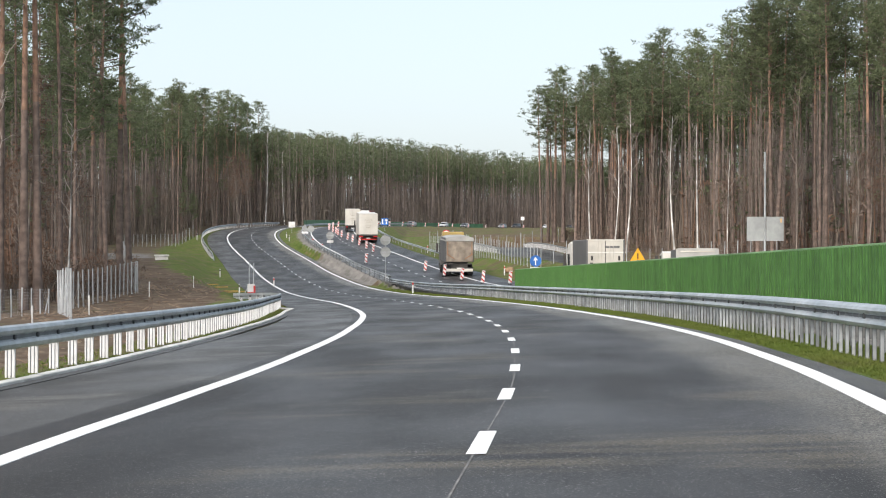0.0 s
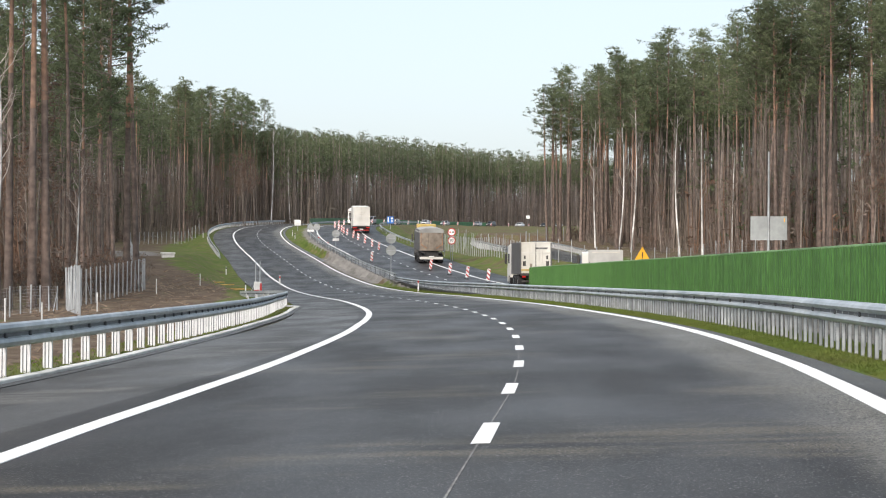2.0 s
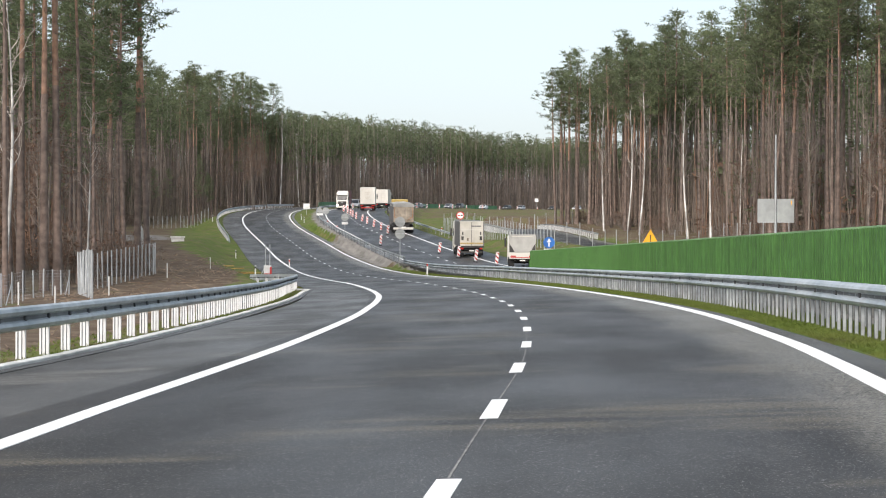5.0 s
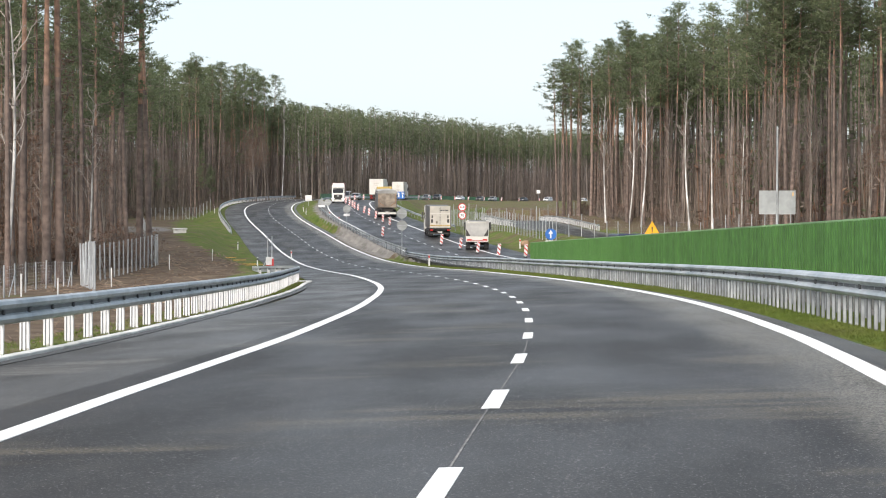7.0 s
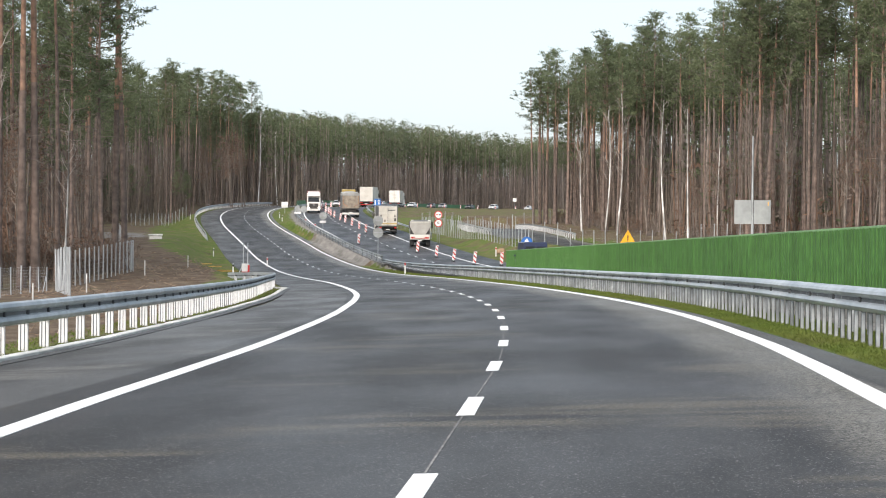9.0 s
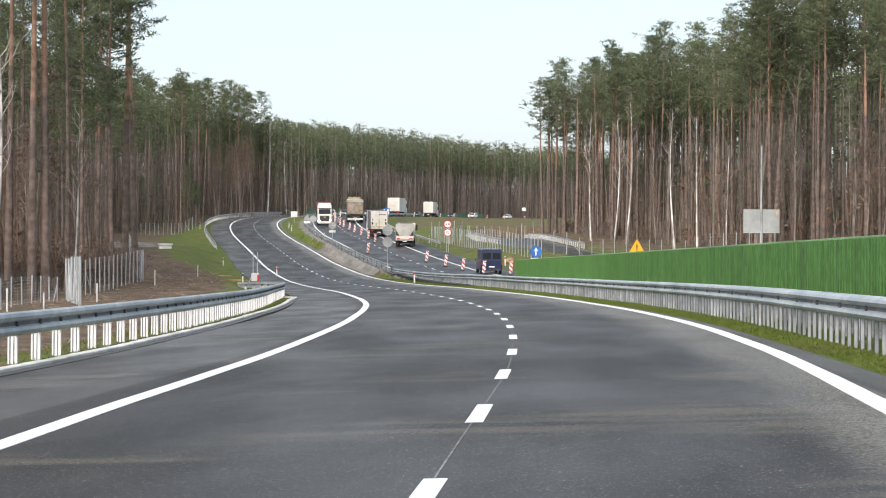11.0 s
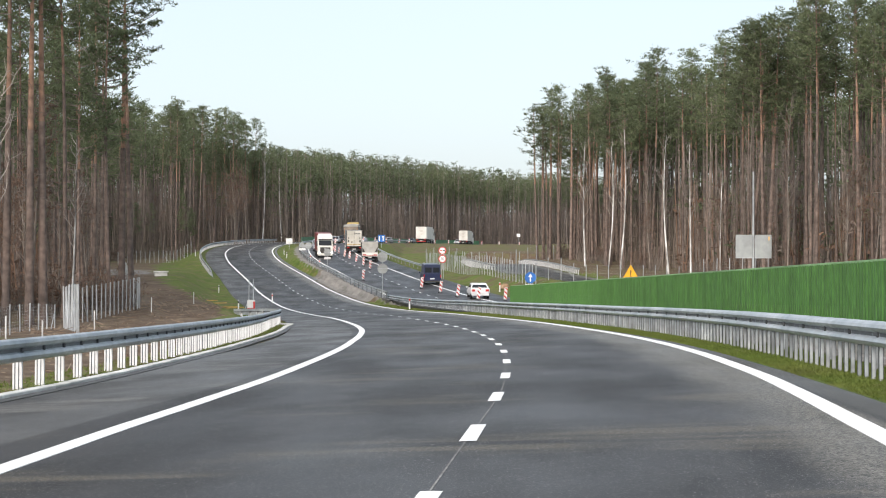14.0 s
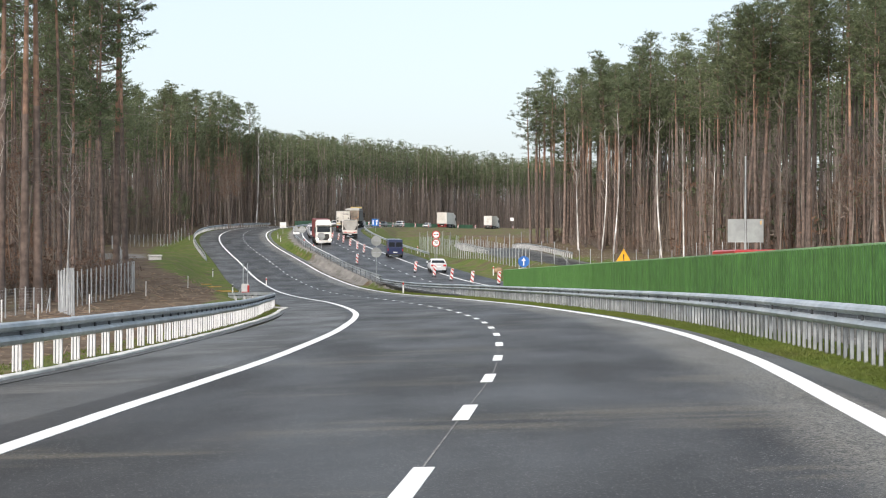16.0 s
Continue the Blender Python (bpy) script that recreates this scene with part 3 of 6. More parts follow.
def barrier():
    root = tagged(new("noise_barrier"), "long green ribbed metal barrier screening the road works", "barrier")
    pitch, depth, tall, length = 0.25, 0.05, 2.15, 2.0
    bm = bmesh.new()
    box(bm, -depth, 0.0, 0.012, pitch - 0.026, 0.70, 1.16, 0.006)
    k = len(bm.faces)
    box(bm, -depth, 0.0, 0.012, pitch - 0.026, 1.16, tall, 0.008)
    k2 = len(bm.faces)
    # lip in the paler green: light along the slat edge put into colour
    box(bm, -depth - 0.02, -depth, 0.012, 0.032, 0.70, tall)
    bm.faces.ensure_lookup_table()
    for face in (*bm.faces[:k], *bm.faces[k2:]):
        face.material_index = 1
    slat = bpy.data.meshes.new("slat")
    bm.to_mesh(slat)
    bm.free()
    slat.materials.append(GREEN)
    slat.materials.append(GREEN_DUSTY_LIT)
    bm = bmesh.new()
    box(bm, 0.004, 0.012, 0.0, length, 0.0, tall)
    me = bpy.data.meshes.new("back_sheet")
    bm.to_mesh(me)
    bm.free()
    me.materials.append(GREEN)
    rest = bmesh.new()
    bm = bmesh.new()
    box(bm, -0.05, 0.02, -0.003, length - 0.003, tall - 0.02, tall + 0.04, 0.008)
    cap = bpy.data.meshes.new("cap_rail")
    bm.to_mesh(cap)
    bm.free()
    cap.materials.append(CAP)
    bm = bmesh.new()
    box(bm, 0.015, 0.13, -0.06, 0.06, -0.6, tall)
    post = bpy.data.meshes.new("barrier_post")
    bm.to_mesh(post)
    bm.free()
    post.materials.append(POST)
    bm = bmesh.new()
    box(bm, -0.10, 0.13, 0.004, length - 0.004, -0.7, 0.66, 0.012)
    foot = bpy.data.meshes.new("plinth")
    bm.to_mesh(foot)
    bm.free()
    foot.materials.append(PLINTH)
    turn = math.degrees(math.atan(0.0166))
    y = 16.0
    while y < 156:
        top = 2.02 - 0.0237 * y
        m = pose(wall_x(y), y, top - tall, -1.36, 0, turn)
        sharing("back_sheet", me, root, m)
        for i in range(8):
            q = m @ pose(random.uniform(-0.008, 0.008), i * pitch, 0)
            if y < 88:
                sharing("slat", slat, root, q)
            else:
                k = len(rest.faces)
                box(rest, -depth, 0.0, 0.012, pitch - 0.026, 0.70, 1.16, 0.0, q)
                box(rest, -depth - 0.02, -depth, 0.012, 0.032, 0.70, tall, 0.0, q)
                rest.faces.ensure_lookup_table()
                for face in rest.faces[k:]:
                    face.material_index = 1
                box(rest, -depth, 0.0, 0.012, pitch - 0.026, 1.16, tall, 0.0, q)
        sharing("cap_rail", cap, root, m)
        sharing("barrier_post", post, root, m)
        sharing("plinth", foot, root, m)
        y += length
    tagged(part("far_slats", rest, GREEN_FAR, root), kind="stuff").data.materials.append(GREEN_DUSTY_LIT)
    return root


# green of the dusty lower band; on the lips it paints their lit edge
GREEN_DUSTY_LIT = mat("dusty_lit_green", (0.050, 0.142, 0.030), 0.7, grain=3, amount=0.25, second=(0.042, 0.122, 0.025), obj=0.14)
PLINTH = mat("weathered_plinth", (0.22, 0.22, 0.21), 0.9, grain=2, amount=0.25, second=(0.15, 0.15, 0.14), bump=0.3, obj=0.15)
CAP = mat("green_cap", (0.20, 0.36, 0.17), 0.6, grain=2, amount=0.1)
barrier()


# ---- trees ----
def tube(verts, faces, pts, radii, sides=6):
    base = len(verts)
    for i, p in enumerate(pts):
        d = (pts[min(i + 1, len(pts) - 1)] - pts[max(i - 1, 0)]).normalized()
        u = d.orthogonal().normalized()
        v = d.cross(u)
        for k in range(sides):
            a = 2 * math.pi * k / sides
            verts.append(p + (u * math.cos(a) + v * math.sin(a)) * radii[i])
    for i in range(len(pts) - 1):
        for k in range(sides):
            a, b = base + i * sides + k, base + i * sides + (k + 1) % sides
            faces.append((a, b, b + sides, a + sides))


def tuft(verts, faces, c, rng, size, count):
    """A bunch of needle blades round a place."""
    for _ in range(count):
        d = Vector((rng.gauss(0, 1), rng.gauss(0, 1), rng.gauss(0.35, 0.8))).normalized()
        s = d.orthogonal().normalized()
        s.rotate(Matrix.Rotation(rng.uniform(0, 6.28), 3, d))
        ln, wd = size * rng.uniform(0.40, 0.85), size * rng.uniform(0.08, 0.15)
        o = c + Vector((rng.gauss(0, 1), rng.gauss(0, 1), rng.gauss(0, 0.42))) * size * 0.5
        n = len(verts)
        verts += [o - s * wd, o + s * wd, o + d * ln]
        faces.append((n, n + 1, n + 2))


def pine(seed, tall=26.0, bare=0.6, spread=2.6, limbs=16, tufts=13, blades=17, lean=0.3, dead=14, thick=0.17, fine=0.86):
    """A Scots pine: long bare stem, orange above, flat irregular crown of needle bunches on crooked limbs."""
    rng = random.Random(seed)
    root = new("pine_tree")
    bend = [rng.uniform(-1, 1) * lean for _ in range(4)]

    def stem(h):
        u = h / tall
        return Vector((bend[0] * math.sin(u * 2.4) + bend[1] * u * u, bend[2] * math.sin(u * 2.1) + bend[3] * u * u, h))

    n = 14
    pts = [stem(tall * 0.985 * i / n) for i in range(n + 1)]
    radii = [thick * (1 - 0.82 * i / n) + (0.06 if i == 0 else 0) for i in range(n + 1)]
    verts, faces = [], []
    pts[0].z = -0.6
    tube(verts, faces, pts, radii, 7)
    stem_faces = len(faces)
    lv, lf, cv, cf = verts, faces, [], []
    count = limbs * 2
    for i in range(count):
        u = bare + (1 - bare) * ((i + rng.uniform(-0.6, 1.2)) / count)
        h = tall * min(max(u, bare - 0.04), 0.985)
        top = min(1.0, max(0.0, (u - bare) / (1 - bare)))
        reach = spread * (0.45 + 0.8 * math.sin(math.pi * min(1, 0.22 + 0.72 * top))) * rng.uniform(0.35, 1.2) * (1 - 0.6 * top ** 3)
        a = rng.uniform(0, 2 * math.pi)
        rise = rng.uniform(-0.1, 0.5) + 0.6 * top
        d = Vector((math.cos(a), math.sin(a), rise)).normalized()
        o = stem(h)
        mid = o + d * reach * 0.5 + Vector((0, 0, rng.uniform(-0.3, 0.1)))
        end = o + d * reach + Vector((rng.uniform(-0.4, 0.4), rng.uniform(-0.4, 0.4), rng.uniform(0, 0.5)))
        tube(lv, lf, [o, mid, end], [0.05, 0.03, 0.010], 3)
        for k in range(max(3, tufts // 2 - 1)):
            q = 0.30 + 0.75 * rng.random() ** 0.7
            p = (mid.lerp(end, (q - 0.5) * 2) if q > 0.5 else o.lerp(mid, q * 2))
            p = p + Vector((rng.gauss(0, 0.40), rng.gauss(0, 0.40), rng.gauss(0.10, 0.15)))
            tuft(cv, cf, p, rng, fine * rng.uniform(0.42, 0.66), blades)
    for i in range(dead):
        h = tall * rng.uniform(0.25, bare + 0.05)
        a = rng.uniform(0, 6.28)
        o = stem(h)
        ln = rng.uniform(0.5, 1.9)
        e = o + Vector((math.cos(a) * ln, math.sin(a) * ln, rng.uniform(-0.5, 0.3)))
        tube(lv, lf, [o, o.lerp(e, 0.5) + Vector((0, 0, rng.uniform(-0.05, 0.15))), e], [0.03, 0.02, 0.006], 3)
    trunk = raw("trunk", verts, faces, BARK, root, smooth=True)
    trunk.data.materials.append(BARK_TOP)
    trunk.data.materials.append(TWIG)
    cut = tall * rng.uniform(0.42, 0.66)
    for f in trunk.data.polygons:
        if f.index >= stem_faces:
            f.material_index = 2
        elif f.center.z > cut:
            f.material_index = 1
    raw("crown", cv, cf, NEEDLE, root, "dark green needle crown")
    return tagged(root, "tall Scots pine with a bare reddish trunk", "tree", group="trees of the pine forest")


def bare_tree(seed, tall, material, name, label, thick=0.09, boughs=16, leaves=0):
    """A leafless slender tree: birch or young oak, with fine upward boughs."""
    rng = random.Random(seed)
    root = new(name)
    b = [rng.uniform(-0.5, 0.5) for _ in range(4)]

    def stem(h):
        u = h / tall
        return Vector((b[0] * math.sin(u * 3) + b[1] * u, b[2] * math.sin(u * 2.6) + b[3] * u, h))

    pts = [stem(tall * i / 12) for i in range(13)]
    pts[0].z = -0.5
    v, f = [], []
    tube(v, f, pts, [thick * (1 - 0.9 * i / 12) + 0.012 for i in range(13)], 6)
    raw("trunk", v, f, material, root, smooth=True)
    v, f, cv, cf = [], [], [], []
    for i in range(boughs):
        h = tall * (0.38 + 0.6 * (i + rng.random()) / boughs)
        a, ln = rng.uniform(0, 6.28), tall * rng.uniform(0.07, 0.15) * (1.1 - 0.5 * i / boughs)
        o = stem(h)
        e = o + Vector((math.cos(a) * ln * 0.55, math.sin(a) * ln * 0.55, ln * 0.9))
        m = o.lerp(e, 0.5) + Vector((math.cos(a), math.sin(a), 0)) * ln * 0.1
        tube(v, f, [o, m, e], [0.032, 0.02, 0.007], 3)
        for k in range(5):
            s = m.lerp(e, rng.random())
            t = s + Vector((rng.gauss(0, 0.35), rng.gauss(0, 0.35), rng.uniform(0.0, 0.9)))
            tube(v, f, [s, t], [0.012, 0.004], 3)
            for _ in range(leaves):
                tuft(cv, cf, s.lerp(t, rng.random()), rng, 0.24, 4)
    raw("crown", v, f, TWIG if material is not BIRCH else BIRCH_TWIG, root, "fine leafless boughs")
    if cv:
        raw("foliage", cv, cf, BROWN_LEAF, root)
    return tagged(root, label, "tree", group="trees of the pine forest")


def shrub(seed, leaves):
    rng = random.Random(seed)
    v, f, cv, cf = [], [], [], []
    for i in range(26):
        a, ln = rng.uniform(0, 6.28), rng.uniform(1.0, 2.6)
        o = Vector((rng.gauss(0, 0.3), rng.gauss(0, 0.3), -0.1))
        e = o + Vector((math.cos(a) * ln * 0.4, math.sin(a) * ln * 0.4, ln))
        m = o.lerp(e, 0.55) + Vector((rng.gauss(0, 0.1), rng.gauss(0, 0.1), 0))
        tube(v, f, [o, m, e], [0.022, 0.015, 0.005], 3)
        for k in range(4):
            s = o.lerp(e, rng.uniform(0.3, 1))
            t = s + Vector((rng.gauss(0, 0.3), rng.gauss(0, 0.3), rng.uniform(0, 0.5)))
            tube(v, f, [s, t], [0.010, 0.003], 3)
            for _ in range(leaves):
                tuft(cv, cf, s.lerp(t, rng.random()), rng, 0.24, 4)
    root = new("shrub")
    raw("stem", v, f, TWIG, root)
    if cv:
        raw("foliage", cv, cf, BROWN_LEAF, root)
    return tagged(root, "leafless brown undergrowth shrub at the forest edge", "shrub", group="undergrowth of the forest edge")


BIRCH_TWIG = mat("birch_twig", (0.42, 0.38, 0.34), 0.9, grain=2, amount=0.2)
PINES = [pine(11, bare=0.66), pine(12, spread=2.1, bare=0.7), pine(13, spread=3.1, bare=0.62, limbs=19), pine(14, lean=0.7, bare=0.68), pine(15, spread=2.4, bare=0.73, limbs=14),
         pine(16, spread=2.8, bare=0.64, limbs=20, lean=0.6), pine(17, spread=2.0, bare=0.67, thick=0.14)]
BIG = [pine(18, fine=0.66, blades=27, tall=28, bare=0.64, thick=0.29, spread=3.2, limbs=19, dead=24), pine(19, fine=0.66, blades=27, tall=27, bare=0.68, thick=0.26, lean=0.9, dead=24), pine(20, fine=0.66, blades=27, tall=28, bare=0.55, thick=0.25, spread=3.4, limbs=22, dead=26)]
YOUNG = [pine(21, fine=0.66, blades=27, tall=23, bare=0.42, spread=2.3, limbs=26, tufts=12, thick=0.15, dead=10), pine(22, fine=0.66, blades=27, tall=21, bare=0.46, spread=2.1, limbs=24, tufts=12, thick=0.14, dead=10)]
FAR_PINES = [pine(23, tall=25, bare=0.62, thick=0.30, limbs=13, tufts=7, blades=12, dead=6), pine(24, tall=25, bare=0.66, thick=0.27, limbs=12, tufts=7, blades=12, dead=6, lean=0.7)]
BIRCHES = [bare_tree(31, 17, BIRCH, "birch_tree", "slender leafless birch with white bark", 0.115), bare_tree(32, 15, BIRCH, "birch_tree", "slender leafless birch with white bark", 0.095)]
BARE = [bare_tree(41, 12, TWIG, "bare_tree", "thin leafless grey-brown tree", 0.07, 20), bare_tree(42, 9, TWIG, "bare_tree", "thin young oak with brown leaves", 0.06, 18, 2), bare_tree(43, 15, TWIG, "bare_tree", "thin leafless grey-brown tree", 0.08, 20)]
SHRUBS = [shrub(51, 0), shrub(52, 1), shrub(53, 2)]
used = set()


def plant(models, x, y, rng, size=1.0, spread=0.12):
    ob = rng.choice(models)
    s = size * (1 + rng.uniform(-spread, spread))
    z = height(x, y) - 0.05
    m = pose(x, y, z, 0, 0, rng.uniform(0, 360)) @ Matrix.Scale(s, 4)
    if ob.name not in used:
        used.add(ob.name)
        ob.matrix_basis = m
        return ob
    root = ob
    sc = root.scale.copy()
    made = copy_thing(root, m @ Matrix.Diagonal((1 / sc.x, 1 / sc.y, 1 / sc.z, 1)))
    return made


LEFT_EDGE = np.array([(60, -30), (90, -23.5), (105, -22.8), (122, -22.5), (135, -24), (150, -27), (200, -37), (250, -45), (290, -52), (316, -57.5), (327, -57.5), (334, -46), (370, -44), (400, -41), (440, -38)])
RIGHT_EDGE = np.array([(90, 52), (110, 46), (150, 38.5), (170, 36.5), (200, 33), (230, 27.5), (270, 23.5), (296, 19.5), (306, 22), (340, 33), (420, 52)])


def scatter(area, count, gap, seed):
    """Random places with a least distance; area(rng) gives a candidate or None."""
    rng, got = random.Random(seed), []
    tries = 0
    while len(got) < count and tries < count * 60:
        tries += 1
        p = area(rng)
        if p and all((p[0] - q[0]) ** 2 + (p[1] - q[1]) ** 2 > gap * gap for q in got[-400:]):
            got.append(p)
    return got


def in_view(x, y, more=6.0):
    return -0.272 * (y + 6) - more < x < 0.272 * (y + 6) + more


def left_near(rng, deep=24):
    y = rng.uniform(92, 330)
    x = np.interp(y, *LEFT_EDGE.T) - rng.uniform(0, deep) ** 1.0
    return (x, y) if in_view(x, y, 4) else None


def right_wood(rng, deep=22):
    y = rng.uniform(125, 330)
    x = np.interp(y, *RIGHT_EDGE.T) + rng.uniform(0, deep)
    return (x, y) if in_view(x, y, 5) else None


def far_wood(rng, near=17, deep=14):
    y = rng.uniform(395, 640)
    p = spot(RAMP, y, -near - rng.uniform(0, deep))
    return (p.x, p.y) if in_view(p.x, p.y, 3) else None


def left_mid(rng):
    y = rng.uniform(330, 440)
    x = np.interp(y, *LEFT_EDGE.T) - rng.uniform(0, 22)
    return (x, y) if in_view(x, y, 3) else None


def forest():
    rng = random.Random(5)
    for area, n, gap, seed, size, mix in ((left_near, 72, 2.0, 1, 1.02, 0.10), (left_mid, 42, 2.4, 2, 1.12, 0.05), (lambda r: right_wood(r, 16), 100, 1.8, 3, 1.02, 0.03), (lambda r: far_wood(r, 17, 5), 60, 3.0, 4, 0.87, 0.03)):
        for x, y in scatter(area, n, gap, seed):
            if rng.random() < mix:
                plant(YOUNG, x, y, rng, 1.0, 0.2)
            else:
                plant(PINES, x, y, rng, size, 0.13 if x > 0 and y < 340 else 0.08)
    for area, n, seed in ((left_near, 70, 11), (right_wood, 80, 12), (lambda r: (r.uniform(33, 60), r.uniform(130, 200)), 46, 15), (far_wood, 30, 13), (left_mid, 20, 14)):
        for x, y in scatter(area, n, 2.0, seed):
            plant(BARE, x, y, rng, 1.0, 0.3)
    for area, n, seed in ((lambda r: left_near(r, 5), 34, 21), (lambda r: right_wood(r, 5), 34, 22), (lambda r: far_wood(r, 15, 3), 40, 23)):
        for x, y in scatter(area, n, 1.5, seed):
            plant(SHRUBS, x, y, rng, 1.0, 0.3)
    for x, y in ((-21.3, 124), (-22.2, 122), (-23.4, 124), (-21.8, 131), (-24.5, 120), (-23.0, 134), (-25.6, 117), (-22.6, 127)):
        plant(SHRUBS[1:], x, y, rng, 1.15, 0.2)
    for x, y in scatter(lambda r: left_near(r, 9) if r.random() < 0.5 else (r.uniform(-31, -22.3), r.uniform(97, 135)), 46, 1.3, 25):
        plant(SHRUBS[1:] if rng.random() < 0.65 else BARE[1:2], x, y, rng, 1.25, 0.3)
    for x, y in scatter(lambda r: (r.uniform(-47, -37), r.uniform(352, 400)), 12, 2.2, 33):
        plant(BARE[1:2], x, y, rng, 1.65, 0.2)
    for x, y in scatter(lambda r: (r.uniform(-66, -45), r.uniform(336, 372)), 10, 2.5, 34):
        plant(YOUNG, x, y, rng, 0.5, 0.25)
    for x, y in scatter(lambda r: (np.interp(y := r.uniform(140, 316), *LEFT_EDGE.T) - r.uniform(3, 16), y), 10, 3.0, 35):
        plant(YOUNG, float(x), y, rng, 0.42, 0.3)
    for x, y in ((-31, 152), (-36, 172), (-22.4, 126), (-23.9, 122), (-25.6, 137)):
        plant(YOUNG, x, y, rng, 1.0, 0.25)
    for x, y in scatter(lambda r: (np.interp(y := r.uniform(255, 326), *RIGHT_EDGE.T) + r.uniform(0.5, 13), y), 34, 1.6, 27):
        plant(FAR_PINES, float(x), y, rng, 0.97, 0.07)
    for x, y in scatter(lambda r: far_wood(r, 15, 4), 42, 3.5, 26):
        plant(FAR_PINES, x, y, rng, 0.88, 0.08)
    for x, y in ((-24.9, 105), (-23.6, 105.5), (-22.9, 106), (-26.5, 109), (-21.9, 128), (-21.4, 129.5), (34.5, 190), (35.5, 183), (39, 175), (41, 165), (20.3, 297), (19.4, 300), (21.2, 294)):
        plant(BIG, x, y, rng, 1.0, 0.05)
    for x, y, s in ((-24.7, 100, 1.2), (-22.2, 111, 0.75), (25.5, 228, 1.2), (22.9, 249, 1.05), (31.2, 205, 0.9), (29.6, 212, 1.0), (24.6, 234, 1.1), (33.2, 197, 0.8), (-26.2, 98, 1.25), (-38.5, 424, 1.3), (-34.5, 432, 1.2), (-23.3, 482, 1.15), (-30, 452, 0.9)):
        plant(BIRCHES, x, y, rng, s, 0.02)
    for x, y, tilt in ((34.6, 187, 5), (36.4, 186, 3), (33.0, 196, -4), (28.6, 222, -5)):
        ob = plant(BIG if tilt > 0 else BARE, x, y, rng, 0.98, 0.05)
        place = ob.matrix_basis.translation.copy()
        ob.matrix_basis = Matrix.Translation(place) @ pose(0, 0, 0, 0, tilt, 0) @ Matrix.Translation(-place) @ ob.matrix_basis


UNDER = mat("undergrowth", (0.20, 0.158, 0.132), 0.95, grain=0.35, amount=0.3, second=(0.12, 0.105, 0.08), island=True)
# paler than pine_bark: haze over the far stems is put into the colour
WOODS_BARK = mat("hazed_bark", (0.235, 0.194, 0.170), 0.95, grain=1.2, amount=0.35, second=(0.14, 0.116, 0.102), island=True)


def deep_woods():
    """The forest behind its edge, as one mass of stems and needle bunches."""
    rng = random.Random(9)
    tv, tf, cv, cf, uv, uf, bv, bf = [], [], [], [], [], [], [], []
    spots = []
    for _ in range(1650):
        y, d = rng.uniform(120, 345), rng.uniform(9, 105)
        spots.append((float(np.interp(y, *RIGHT_EDGE.T)) + d, y, 26.5, d))
    for _ in range(1300):
        y, d = rng.uniform(95, 440), rng.uniform(10, 95)
        spots.append((float(np.interp(y, *LEFT_EDGE.T)) - d, y, 26.5, d))
    for _ in range(420):
        y, d = rng.uniform(318, 540), rng.uniform(6, 60)
        spots.append((-52.0 - d, y, 25.0, d))
    beyond = RAMP["y"] > 352
    for _ in range(2500):
        x, d = rng.uniform(-75, 150), 21 + 110 * rng.random() ** 1.3
        y = float(np.interp(x, RAMP["x"][beyond], RAMP["y"][beyond])) + d
        if x < -30:
            y = rng.uniform(430, 560)
        spots.append((x, y, float(np.interp(y, (430, 600), (21.6, 25.6))), d))
    for x, y, tall, depth in spots:
        if not in_view(x, y, 5):
            continue
        tall *= rng.uniform(0.88, 1.08)
        z = height(x, y)
        a = Vector((x, y, z - 0.4))
        b = Vector((x + rng.uniform(-0.6, 0.6), y + rng.uniform(-0.6, 0.6), z + tall))
        g = rng.uniform(0.8, 1.35)
        tube(tv, tf, [a, a.lerp(b, 0.5), b], [0.18 * g, 0.13 * g, 0.03], 4)
        for k in range(30 if y < 400 else 24):
            low = 0.10 if x > 30 and y < 235 and k % 2 == 0 else 0.3 if x > 0 and y < 300 and k % 4 == 0 else 0.64 if k % 8 and depth < 60 else 0.5 if depth < 95 else 0.3
            u = rng.uniform(low, 1.0)
            r = 2.3 * math.sin(math.pi * (0.15 + 0.8 * (u - low) / (1 - low))) * math.sqrt(rng.random())
            t = rng.uniform(0, 6.28)
            tuft(cv, cf, a.lerp(b, u) + Vector((r * math.cos(t), r * math.sin(t), 0)), rng, 1.0, 7)
        for k in range(15 if x < 0 and y < 300 else 9 if y < 400 else 6):
            p = Vector((x + rng.gauss(0, 2.2), y + rng.gauss(0, 2.2), z - 0.3))
            q = p + Vector((rng.gauss(0, 0.5), rng.gauss(0, 0.5), rng.uniform(2, 13)))
            s = Vector((rng.uniform(0.04, 0.11), rng.uniform(-0.05, 0.05), 0))
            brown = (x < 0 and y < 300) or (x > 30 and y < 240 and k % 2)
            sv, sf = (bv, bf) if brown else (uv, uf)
            n = len(sv)
            sv += [p - s, p + s, q + s * 0.3, q - s * 0.3]
            sf.append((n, n + 1, n + 2, n + 3))
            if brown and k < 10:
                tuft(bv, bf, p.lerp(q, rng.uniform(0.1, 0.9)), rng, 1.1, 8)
            elif k < 3:
                tuft(uv, uf, p.lerp(q, rng.uniform(0.1, 0.9)), rng, 1.1, 7)
    woods = tagged(new("woods"), "dense pine forest behind the first rows of trees", "forest", kind="stuff")
    raw("stems", tv, tf, WOODS_BARK, woods)
    raw("needles", cv, cf, NEEDLE, woods)
    raw("undergrowth", uv, uf, UNDER, woods)
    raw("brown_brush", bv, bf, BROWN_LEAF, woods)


forest()
